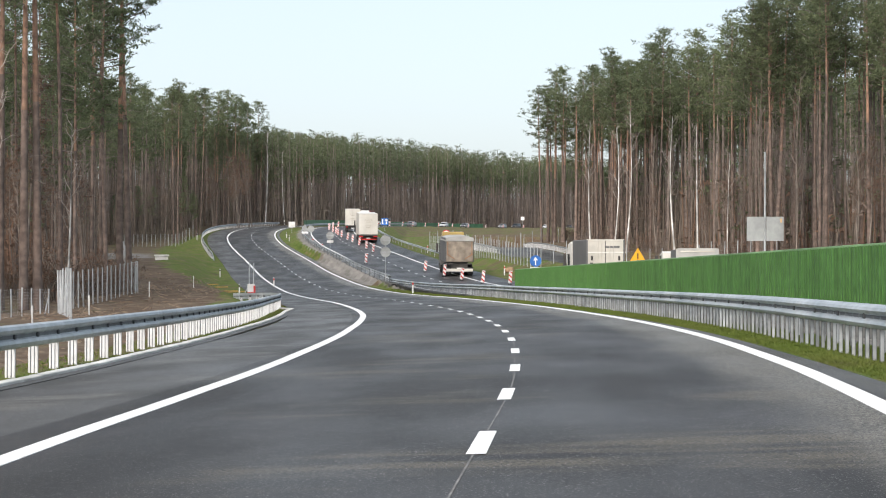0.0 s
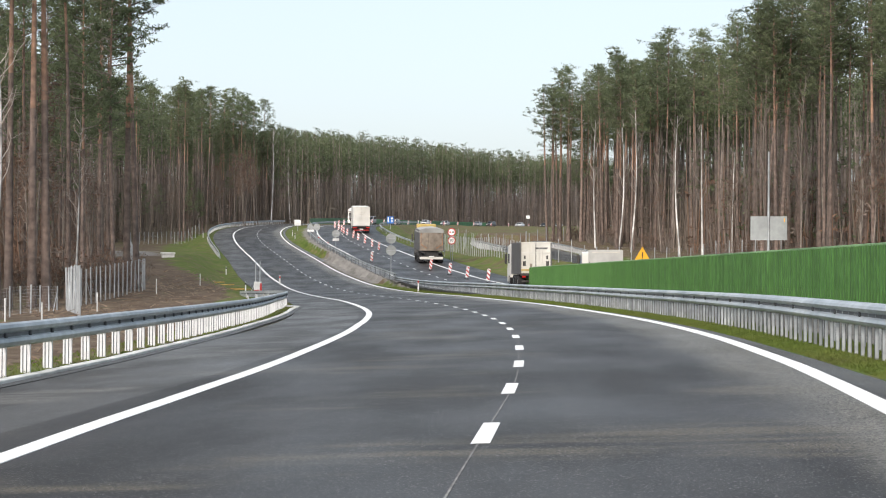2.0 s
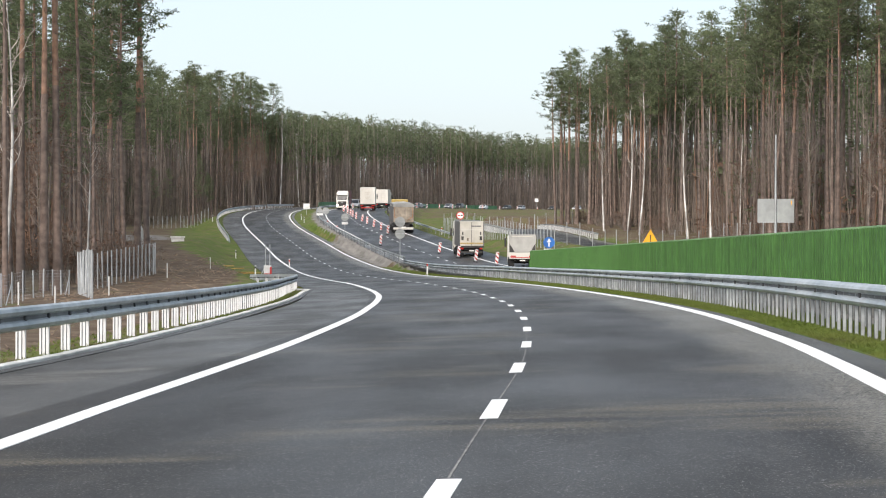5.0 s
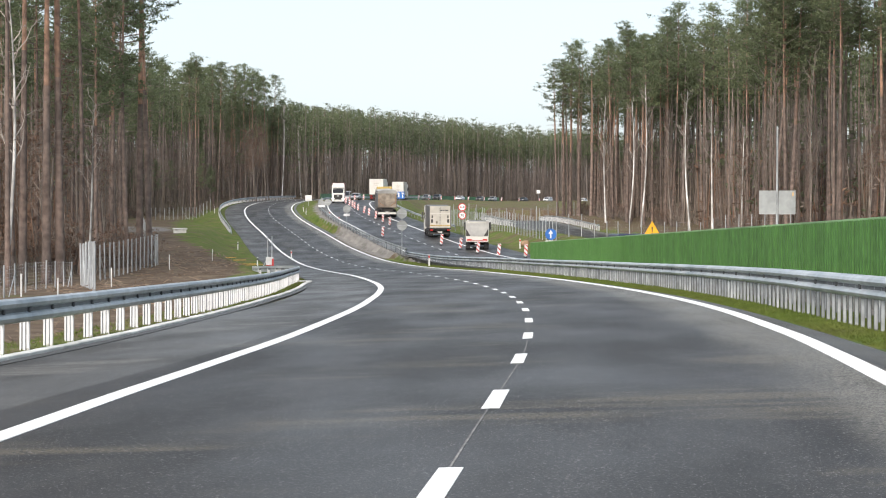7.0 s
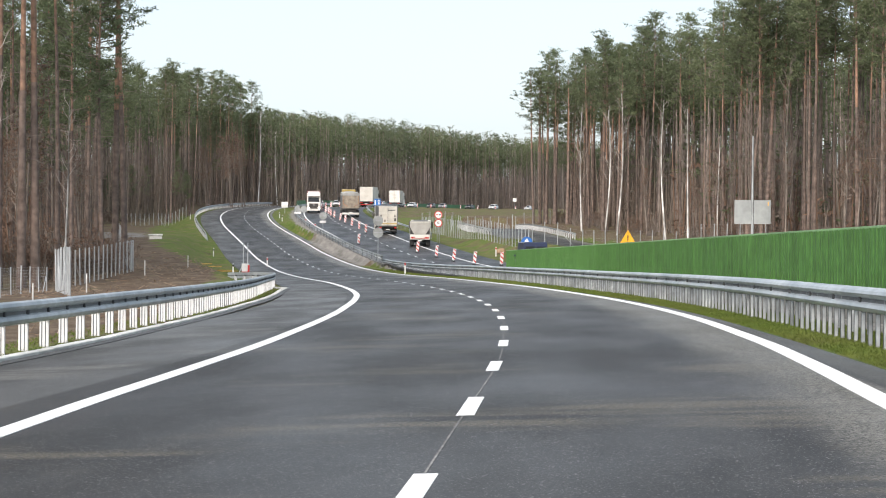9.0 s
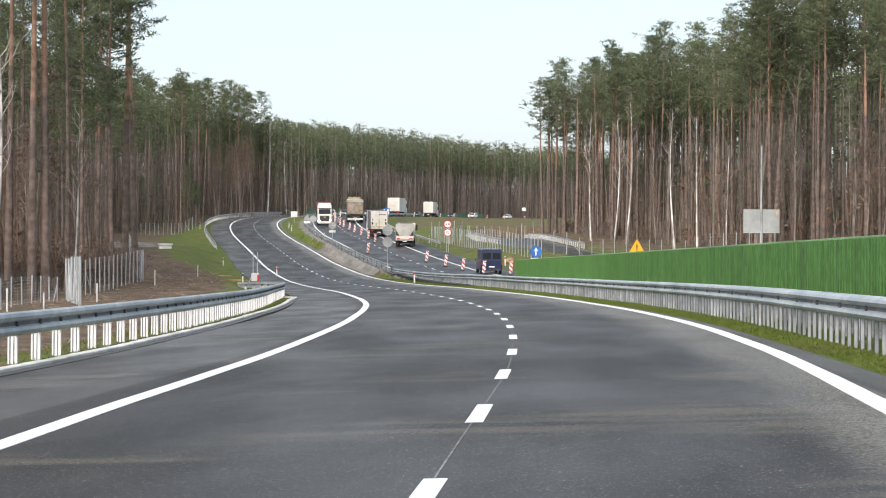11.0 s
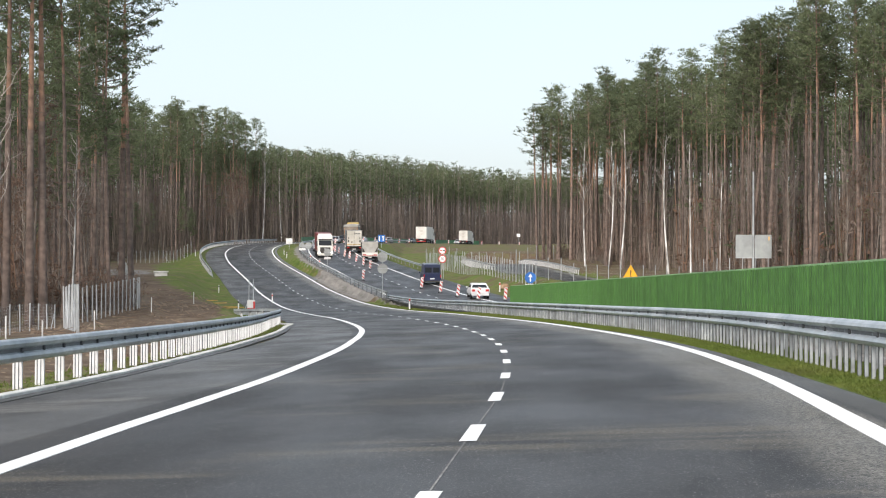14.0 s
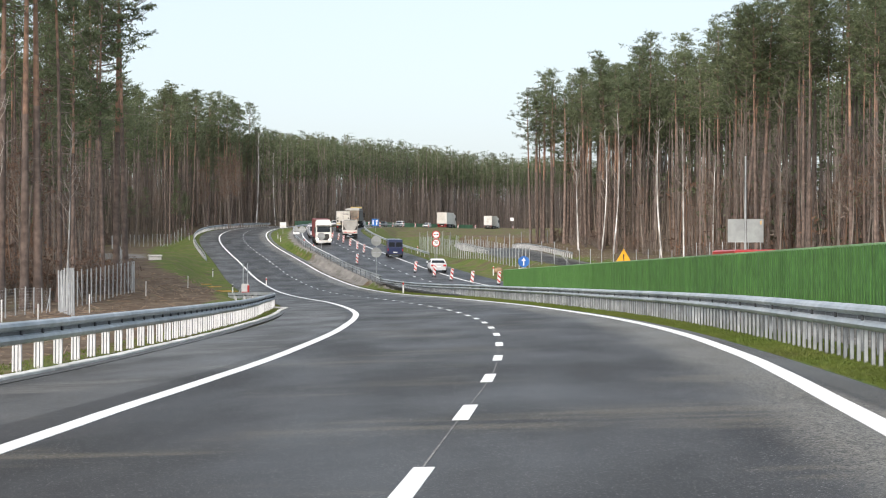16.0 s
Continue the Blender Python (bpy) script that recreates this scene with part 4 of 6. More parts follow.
for model in PINES + FAR_PINES + BIG + YOUNG + BIRCHES + BARE + SHRUBS:
    if model.name not in used:
        for ob in (*model.children_recursive, model):
            bpy.data.objects.remove(ob)
deep_woods()


def verge_grass():
    """Short grass on the verges beside the near road, past counting."""
    rng = random.Random(61)
    v, f = [], []
    for n, y0, y1, w0, w1, r in ((26000, 14, 60, 4.45, 6.1, 0.6), (12000, 60, 165, 4.46, 6.2, 1.2), (9000, 18, 118, -9.6, -7.3, 0.8)):
        for _ in range(n):
            y = y0 + (y1 - y0) * rng.random() ** (1.4)
            w = rng.uniform(w0, w1)
            if w0 < 0:
                w = left_gap(y) + rng.uniform(-1.2, 0.7)
            p = spot(RAMP, y, w, -0.06)
            h = rng.uniform(0.03, 0.075) * r ** 0.3
            for _ in range(2):
                d = Vector((rng.gauss(0, 0.05), rng.gauss(0, 0.05), h))
                s = Vector((rng.uniform(0.003, 0.006) * (1 + y / 60), rng.uniform(-0.01, 0.01), 0))
                k = len(v)
                v += [p - s, p + s, p + d]
                f.append((k, k + 1, k + 2))
    tagged(raw("grass", v, f, BLADE), "short green and yellowish verge grass", "grass", kind="stuff")


BLADE = mat("grass_blade", (0.110, 0.150, 0.030), 0.8, grain=1.5, amount=0.2, second=(0.13, 0.15, 0.038), island=0.22, spec=0.2)
let_light_through(BLADE, 0.3)
verge_grass()


# ---- more materials ----
RED = mat("red_film", (0.55, 0.035, 0.03), 0.5, grain=5, amount=0.1)
BLUE = mat("blue_sign_film", (0.03, 0.16, 0.52), 0.45, grain=5, amount=0.06)
YELLOW = mat("yellow_sign_film", (0.85, 0.42, 0.02), 0.5, grain=4, amount=0.06)
BLACK = mat("black_film", (0.02, 0.02, 0.022), 0.6, grain=4)
SIGN_GREY = mat("grey_sign_back", (0.36, 0.375, 0.37), 0.5, 0.3, grain=3, amount=0.1)
SIGN_WHITE = mat("white_sign_film", (0.8, 0.8, 0.79), 0.5, grain=4, amount=0.05)
PLASTIC = mat("white_plastic", (0.78, 0.78, 0.76), 0.5, grain=5, amount=0.08)
RUBBER = mat("rubber", (0.025, 0.025, 0.026), 0.85, grain=5, amount=0.2)
WOOD = mat("yellow_timber", (0.46, 0.30, 0.08), 0.8, grain=4, amount=0.25)
FENCE = mat("galvanised_fence", (0.46, 0.48, 0.49), 0.5, 0.4, grain=3, amount=0.15)
TRUCK_WHITE = mat("dusty_white_paint", (0.66, 0.65, 0.61), 0.45, grain=0.9, amount=0.08, second=(0.52, 0.50, 0.45))
TRUCK_CREAM = mat("dirty_cream_doors", (0.62, 0.60, 0.545), 0.5, grain=1.1, amount=0.14, second=(0.37, 0.34, 0.28))
TUB_WHITE = mat("scuffed_white_tub", (0.40, 0.395, 0.375), 0.5, grain=1.3, amount=0.18, second=(0.34, 0.33, 0.30))
TRUCK_GREY = mat("grey_side_curtain", (0.13, 0.13, 0.13), 0.6, grain=0.8, amount=0.12)
MUD = mat("muddy_tipper_tail", (0.29, 0.25, 0.20), 0.8, grain=1.6, amount=0.35, second=(0.15, 0.12, 0.095))
TARP = mat("grey_tarpaulin", (0.42, 0.42, 0.40), 0.7, grain=1.2, amount=0.15, bump=0.4)
RUST = mat("rust_stain", (0.36, 0.16, 0.07), 0.85, grain=3, amount=0.3)
CHASSIS = mat("dark_chassis", (0.03, 0.03, 0.03), 0.75, grain=3, amount=0.3, second=(0.06, 0.055, 0.05))
VAN_BLUE = mat("dark_blue_paint", (0.018, 0.027, 0.075), 0.3, grain=0.8, amount=0.1)
CAR_WHITE = mat("white_car_paint", (0.76, 0.77, 0.78), 0.25, grain=0.8, amount=0.04)
CAR_SILVER = mat("silver_car_paint", (0.42, 0.43, 0.45), 0.3, 0.4, grain=0.8, amount=0.05)
CAR_DARK = mat("dark_grey_car_paint", (0.035, 0.038, 0.042), 0.3, grain=0.8, amount=0.1)
CAR_RED = mat("red_car_paint", (0.50, 0.035, 0.03), 0.3, grain=0.8, amount=0.06)
GLASS = mat("dark_car_glass", (0.02, 0.023, 0.027), 0.12, spec=0.25)
TAIL = mat("tail_light", (0.45, 0.015, 0.012), 0.3)
LAMP = mat("headlight_glass", (0.85, 0.85, 0.82), 0.15)
YELLOW_PAINT = mat("yellow_paint", (0.52, 0.38, 0.12), 0.5, grain=1, amount=0.15)
TRAILER_RED = mat("dull_red_curtain", (0.20, 0.035, 0.03), 0.6, grain=0.9, amount=0.12)
LIT = mat("lit_headlight", (0.9, 0.9, 0.86), 0.2)
LIT.node_tree.nodes["Principled BSDF"].inputs["Emission Color"].default_value = (1, 0.96, 0.86, 1)
LIT.node_tree.nodes["Principled BSDF"].inputs["Emission Strength"].default_value = 4.0
PLATE = mat("number_plate", (0.75, 0.75, 0.72), 0.5)
SCREEN_GREEN = mat("far_green_screen", (0.045, 0.175, 0.065), 0.6, grain=1, amount=0.15, obj=0.1)


def flat(bm, pts, y=0.0, thick=0.006):
    """A flat cut-out in the plane x-z, facing -y."""
    a = [bm.verts.new((x, y, z)) for x, z in pts]
    b = [bm.verts.new((x, y + thick, z)) for x, z in pts]
    n = len(pts)
    bm.faces.new(a)
    bm.faces.new(b[::-1])
    for i in range(n):
        bm.faces.new((a[(i + 1) % n], a[i], b[i], b[(i + 1) % n]))
    bmesh.ops.recalc_face_normals(bm, faces=bm.faces[:])
    return bm


def disc(r, z, n=28, sx=1.0):
    return [(sx * r * math.cos(2 * math.pi * i / n), z + r * math.sin(2 * math.pi * i / n)) for i in range(n)]


def lettering(text, size, material, parent, m):
    cu = bpy.data.curves.new("numeral", "FONT")
    cu.body, cu.size, cu.align_x, cu.align_y, cu.extrude = text, size, "CENTER", "CENTER", 0.002
    cu.offset = 0.006
    tmp = new("numeral", cu)
    me = bpy.data.meshes.new_from_object(tmp.evaluated_get(bpy.context.evaluated_depsgraph_get()))
    bpy.data.objects.remove(tmp)
    me.materials.clear()
    me.materials.append(material)
    ob = new("numeral", me)
    ob.parent, ob.matrix_basis = parent, m
    return ob


def stand(ob, x, y, turn=0.0, up=0.0, z=None):
    ob.matrix_basis = pose(x, y, (height(x, y) if z is None else z) + up, 0, 0, turn)
    return ob


def pole(root, h, r=0.035, x=0.0, y=0.03, name="pole", base=-0.6):
    return part(name, rod(bmesh.new(), (x, y, base), (x, y, h), r, sides=10), FENCE, root)


# ---- delineator posts ----
def delineator(band=None, label="white plastic road marker post with a reflector"):
    root = new("marker_post")
    bm = bmesh.new()
    box(bm, -0.06, 0.06, -0.045, 0.045, -0.3, 1.0, 0.012)
    part("body", bm, PLASTIC, root)
    bm = bmesh.new()
    box(bm, -0.063, 0.063, -0.048, 0.048, 0.72, 0.90)
    part("band", bm, band or BLACK, root)
    return tagged(root, label, "marker post", group="road marker posts")


RED_POST = delineator(RED, "white plastic marker post with a red band")
DARK_POST = delineator(BLACK)
stand(RED_POST, *spot(RAMP, 147, 4.95)[:2])
stand(DARK_POST, *spot(RAMP, 209, -8.6)[:2])
for way, y, w, model in ((RAMP, 286, 5.7, DARK_POST), (RAMP, 300, 5.9, DARK_POST), (RAMP, 182, -4.2, RED_POST), (RAMP, 167, -8.4, DARK_POST), (MAIN, 246, -5.1, RED_POST), (MAIN, 262, -5.1, RED_POST),
                         (MAIN, 182, 8.2, RED_POST), (MAIN, 236, 8.0, RED_POST), (RAMP, 296, -9.0, DARK_POST), (RAMP, 345, -9.0, DARK_POST)):
    p = spot(way, y, w)
    copy_thing(model, pose(p.x, p.y, height(p.x, p.y), 0, 0, random.uniform(-8, 8)))


# ---- red and white traffic boards ----
def board():
    root = new("traffic_board")
    bm = bmesh.new()
    box(bm, -0.15, 0.15, -0.02, 0.02, 0.18, 1.25, 0.008)
    part("panel", bm, SIGN_WHITE, root)
    for z in (0.20, 0.60, 1.0):
        pts = [(-0.148, z + 0.22), (0.148, z - 0.02), (0.148, z + 0.14), (-0.148, z + 0.38)]
        part("stripe", flat(bmesh.new(), [(x, min(1.24, q)) for x, q in pts], -0.0235, 0.003), RED, root)
    bm = bmesh.new()
    box(bm, -0.15, 0.15, -0.34, 0.34, 0.0, 0.07, 0.025)
    part("foot", bm, RUBBER, root)
    part("stem", rod(bmesh.new(), (0, 0, 0.08), (0, 0, 0.3), 0.025), FENCE, root)
    return tagged(root, "red and white striped traffic board on a rubber foot", "traffic board", group="boards dividing the traffic lanes")


BOARD = board()
BOARDS = [(191, 1.2), (181, 1.8), (171.5, 2.1), (163, 2.7), (159.5, 4.6), (210.5, -3.0), (237, 0.8), (246, 1.0), (256, 1.05), (266, 1.0), (274, 0.8), (284, 0.5), (292, 0.3), (300, 0.2), (308, -0.2), (320, -0.8), (326, -0.9),
          (338, -0.6), (350, -0.3), (366, 0), (382, 0), (398, 0), (414, 0), (430, 0), (448, 0), (462, 0), (478, 0), (494, 0), (510, 0), (528, 0), (546, 0), (562, 0), (580, 0)]
for i, (y, w) in enumerate(BOARDS):
    m = lie(MAIN, y, w) @ pose(0, 0, 0, random.uniform(-2, 2), random.uniform(0, 9), random.uniform(-10, 10))
    if i == 0:
        BOARD.matrix_basis = m
    else:
        copy_thing(BOARD, m)


# ---- signs ----
def back_signs(x, y, discs, label):
    """Round signs seen from behind on one pole."""
    root = new("road_sign")
    pole(root, max(z for z, r in discs) + 0.3)
    for z, r in discs:
        bm = bmesh.new()
        flat(bm, disc(r, z), -0.02, 0.02)
        d = part("sign_plate", bm, SIGN_GREY, root, "grey back of a round sign")
        part("bracket", box(bmesh.new(), -r * 0.8, r * 0.8, -0.045, -0.02, z - 0.03, z + 0.03), FENCE, d)
    tagged(root, label, "road sign")
    return stand(root, x, y)


p = spot(RAMP, 172.5, 5.95)
back_signs(p.x, p.y, [(4.05, 0.5), (2.9, 0.5)], "two round signs on a pole, grey backs showing")
p = spot(MAIN, 234, -5.2)
low_sign = back_signs(p.x, p.y, [(2.55, 0.5)], "round sign with a small plate under it, grey backs showing")
part("lower_plate", flat(bmesh.new(), [(-0.42, 1.62), (0.42, 1.62), (0.42, 1.94), (-0.42, 1.94)], -0.02, 0.02), SIGN_WHITE, low_sign, "small pale plate")
p = spot(MAIN, 262, -5.4)
back_signs(p.x, p.y, [(2.35, 0.5)], "round sign by the road, grey back showing")
p = spot(MAIN, 276, -5.6)
tri_sign = new("road_sign")
pole(tri_sign, 2.6)
part("sign_plate", flat(bmesh.new(), [(-0.6, 1.55), (0.6, 1.55), (0.0, 2.6)], -0.02, 0.02), SIGN_GREY, tri_sign, "grey back of a triangular sign")
part("lower_plate", flat(bmesh.new(), [(-0.5, 1.1), (0.5, 1.1), (0.5, 1.42), (-0.5, 1.42)], -0.02, 0.02), SIGN_WHITE, tri_sign, "small pale plate")
stand(tagged(tri_sign, "triangular sign with a plate under it, grey back showing", "road sign"), p.x, p.y)


def speed_sign():
    root = new("road_sign")
    pole(root, 3.7, 0.04, -0.12, 0.05)
    pole(root, 3.7, 0.04, 0.12, 0.05)
    for z, kind in ((3.4, "pass"), (2.4, "speed")):
        plate = part("sign_plate", flat(bmesh.new(), disc(0.48, z), -0.02, 0.02), RED, root, "round white sign with a red rim")
        face = part("sign_face", flat(bmesh.new(), disc(0.37, z), -0.025, 0.004), SIGN_WHITE, plate)
        if kind == "speed":
            lettering("70", 0.46, BLACK, plate, pose(0, -0.032, z, 90))
        else:
            for x0, mt in ((-0.17, RED), (0.17, BLACK)):
                part("car_symbol", flat(bmesh.new(), [(x0 - 0.12, z - 0.07), (x0 + 0.12, z - 0.07), (x0 + 0.12, z + 0.02), (x0 + 0.07, z + 0.09), (x0 - 0.07, z + 0.09), (x0 - 0.12, z + 0.02)], -0.031, 0.004), mt, plate)
    return tagged(root, "no overtaking sign above a 70 speed limit sign", "road sign")


p = spot(MAIN, 212, 7.1)
stand(speed_sign(), p.x - 0.3, p.y, 4)


def arrow_sign():
    root = new("road_sign")
    pole(root, 3.0, 0.035)
    plate = part("sign_plate", flat(bmesh.new(), disc(0.5, 2.55), -0.02, 0.02), BLUE, root)
    a = [(-0.05, 2.2), (0.05, 2.2), (0.05, 2.6), (0.2, 2.6), (0.0, 2.92), (-0.2, 2.6), (-0.05, 2.6)]
    part("arrow", flat(bmesh.new(), a, -0.026, 0.004), SIGN_WHITE, plate)
    part("lower_plate", flat(bmesh.new(), [(-0.45, 1.83), (0.45, 1.83), (0.45, 2.0), (-0.45, 2.0)], -0.02, 0.02), SIGN_WHITE, root)
    return tagged(root, "round blue sign with a white upward arrow", "road sign")


stand(arrow_sign(), 9.45, 155.0, 3, z=-3.45)


def warning_sign():
    root = new("road_sign")
    pole(root, 3.2, 0.035)
    plate = part("sign_plate", flat(bmesh.new(), [(-0.72, 2.08), (0.72, 2.08), (0.0, 3.32)], -0.02, 0.02), YELLOW, root)
    part("exclamation_bar", flat(bmesh.new(), [(-0.035, 2.42), (0.035, 2.42), (0.055, 2.86), (-0.055, 2.86)], -0.026, 0.004), BLACK, plate)
    part("exclamation_dot", flat(bmesh.new(), disc(0.05, 2.31, 12), -0.026, 0.004), BLACK, plate)
    part("lower_plate", flat(bmesh.new(), [(-0.6, 1.68), (0.6, 1.68), (0.6, 2.04), (-0.6, 2.04)], -0.02, 0.02), YELLOW, root)
    return tagged(root, "yellow triangular warning sign with an exclamation mark", "road sign")


stand(warning_sign(), 16.6, 140.5, 3, z=-2.95)


def big_board():
    root = new("road_sign")
    part("pole", rod(bmesh.new(), (0.0, 0.1, -3.5), (0.0, 0.1, 4.9), 0.075, 0.05, 10), FENCE, root)
    for x0, x1 in ((-1.02, -0.06), (0.06, 1.02)):
        bm = bmesh.new()
        box(bm, x0, x1, -0.02, 0.02, 0.0, 1.32, 0.01)
        pl = part("sign_plate", bm, SIGN_GREY, root, "plain grey back of a board")
        part("rim", box(bmesh.new(), x0, x1, -0.03, -0.021, 0.0, 0.03), FENCE, pl)
    part("sticker", flat(bmesh.new(), [(0.84, 1.0), (0.89, 1.0), (0.89, 1.22), (0.84, 1.22)], -0.023, 0.002), YELLOW, root)
    return tagged(root, "tall pole with two plain grey board backs", "road sign")


stand(big_board(), 18.68, 99.0, 0, z=1.02)


def plate_sign(x, y, w, h0, h1, material, label, bars=None, z=None):
    root = new("road_sign")
    pole(root, h1)
    pl = part("sign_plate", flat(bmesh.new(), [(-w / 2, h0), (w / 2, h0), (w / 2, h1), (-w / 2, h1)], -0.02, 0.02), material, root)
    for b in bars or ():
        part("symbol", flat(bmesh.new(), b, -0.026, 0.004), SIGN_WHITE, pl)
    tagged(root, label, "road sign")
    return stand(root, x, y, z=z)


p = spot(RAMP, 330, 6.6)
plate_sign(p.x, p.y, 1.2, 1.15, 2.2, SIGN_WHITE, "small white square sign on a pole")
p = spot(MAIN, 330, 9.4)
plate_sign(p.x, p.y, 1.3, 1.1, 2.4, BLUE, "blue information sign with white marks", [[(-0.5, 1.3), (-0.3, 1.3), (-0.3, 2.2), (-0.5, 2.2)], [(0.2, 1.3), (0.4, 1.3), (0.4, 1.8), (0.2, 1.8)], [(0.1, 1.9), (0.5, 1.9), (0.5, 2.2), (0.1, 2.2)]])
p = spot(MAIN, 545, 8.0)
plate_sign(p.x + 4, p.y, 1.1, 2.3, 3.3, SIGN_WHITE, "small white sign by the far road")


# ---- work barrier at the end of the kerb ----
def work_barrier():
    root = new("work_barrier")
    for x in (-0.16, 0.16):
        part("pole", rod(bmesh.new(), (x, 0.05, -0.2), (x + 0.02, 0.05, 2.55), 0.035), FENCE, root)
    for z0, z1, mt in ((0.1, 0.42, RED), (0.42, 0.74, SIGN_WHITE), (0.74, 1.02, SIGN_WHITE)):
        part("panel", box(bmesh.new(), -0.28, 0.28, -0.03, 0.01, z0, z1, 0.008), mt, root)
    part("side_stripe", box(bmesh.new(), 0.16, 0.30, -0.045, -0.031, 0.25, 0.9), RED, root)
    part("brace", rod(bmesh.new(), (-0.2, 0.05, 0.9), (-0.62, 0.05, 0.0), 0.03), FENCE, root)
    return tagged(root, "red and white work barrier on two steel poles", "barrier")


p = spot(RAMP, 133, -8.9)
stand(work_barrier(), p.x, p.y, 8, z=-3.3)


# ---- things by the worked strip ----
def culvert():
    root = new("culvert_head")
    part("block", box(bmesh.new(), -0.75, 0.75, -0.5, 0.6, -0.3, 0.42, 0.05), CONCRETE, root)
    part("slab", box(bmesh.new(), -0.85, 0.85, -0.6, 0.65, 0.42, 0.60, 0.03), CONCRETE, root)
    return tagged(root, "grey concrete culvert head in the grass", "culvert")


stand(culvert(), -31.6, 213, 12)


def timber(x, y, turn, length):
    bm = bmesh.new()
    rod(bm, (-length / 2, 0, 0.06), (length / 2, 0, 0.09), 0.06, 0.045, 8)
    ob = part("timber_pole", bm, WOOD, None)
    tagged(ob, "yellow timber pole lying on the grass bank", "timber", group="loose timber on the bank")
    stand(ob, x, y, turn)


for x, y, turn, ln in ((-19.3, 171, 20, 2.6), (-20.3, 173, 14, 2.2), (-18.4, 172.5, 24, 1.8), (-20.6, 170, 5, 1.6)):
    timber(x, y, turn, ln)


def branch_litter():
    """Cut twigs and clods strewn over the bare soil, past counting."""
    rng = random.Random(77)
    v, f = [], []
    for _ in range(480):
        y = rng.uniform(24, 175)
        x = float(np.interp(y, RAMP["y"], RAMP["x"])) - rng.uniform(11.0, 20)
        if not in_view(x, y, 2):
            continue
        z = height(x, y)
        a = rng.uniform(0, 6.28)
        ln = rng.uniform(0.2, 1.0)
        p = Vector((x, y, z + 0.03))
        tube(v, f, [p, p + Vector((math.cos(a) * ln, math.sin(a) * ln, rng.uniform(0.02, 0.25)))], [0.022, 0.010], 4)
    ob = raw("cut_branches", v, f, LITTER)
    tagged(ob, "cut branches and twigs strewn over bare soil", "branches", kind="stuff")


for x, y in ((-17.6, 74), (-15.2, 70), (-17.2, 92), (-18.2, 118), (-19.5, 150)):
    ob = part("marker_stake", rod(bmesh.new(), (0, 0, -0.3), (0, 0, 1.0), 0.035, sides=6), PLASTIC, None)
    stand(tagged(ob, "thin white stake in bare soil", "stake", group="stakes in the worked strip"), x, y)
LITTER = mat("cut_wood", (0.26, 0.20, 0.145), 0.9, grain=2, amount=0.3, second=(0.14, 0.09, 0.06), island=True)
branch_litter()


def clods():
    """Lumps of soil on the worked strip, past counting."""
    rng = random.Random(78)
    v, f = [], []
    for _ in range(1600):
        y = rng.uniform(24, 180)
        x = float(np.interp(y, RAMP["y"], RAMP["x"])) - rng.uniform(11.0, 22)
        if not in_view(x, y, 2):
            continue
        z, r = height(x, y), rng.uniform(0.06, 0.2)
        n = len(v)
        for dx, dy, dz in ((1, 0, -0.2), (0.3, 0.9, -0.2), (-0.8, 0.5, -0.2), (-0.7, -0.6, -0.2), (0.4, -0.9, -0.2), (0.2, 0.15, 0.3), (-0.4, -0.1, 0.28)):
            v.append((x + dx * r * rng.uniform(0.7, 1.3), y + dy * r * rng.uniform(0.7, 1.3), z + dz * r))
        f += [(n, n + 1, n + 5), (n + 1, n + 2, n + 6, n + 5), (n + 2, n + 3, n + 6), (n + 3, n + 4, n + 5, n + 6), (n + 4, n, n + 5)]
    tagged(raw("soil_clods", v, f, SOIL, smooth=True), "lumps of brown soil on the worked strip", "soil", kind="stuff")


SOIL = mat("soil", (0.115, 0.08, 0.055), 0.95, grain=2, amount=0.3, second=(0.17, 0.13, 0.09), island=True)
clods()


def soil_heap():
    bm = bmesh.new()
    bmesh.ops.create_icosphere(bm, subdivisions=3, radius=1.0)
    for v in bm.verts:
        k = 1 + 0.25 * noise.noise(v.co * 1.7) + 0.12 * noise.noise(v.co * 4.3)
        v.co = Vector((v.co.x * 1.0 * k, v.co.y * 0.9 * k, max(-0.15, v.co.z * 0.95 * k)))
    ob = part("sand_mound", bm, SAND, None)
    return tagged(ob, "mound of tan sandy soil beside the barrier end", "sand mound")


SAND = mat("tan_sand", (0.36, 0.24, 0.14), 0.95, grain=3, amount=0.25, second=(0.27, 0.18, 0.11), bump=0.5)
heap = soil_heap()
stand(heap, 8.7, 187)
heap.scale = (0.55, 0.55, 0.5)


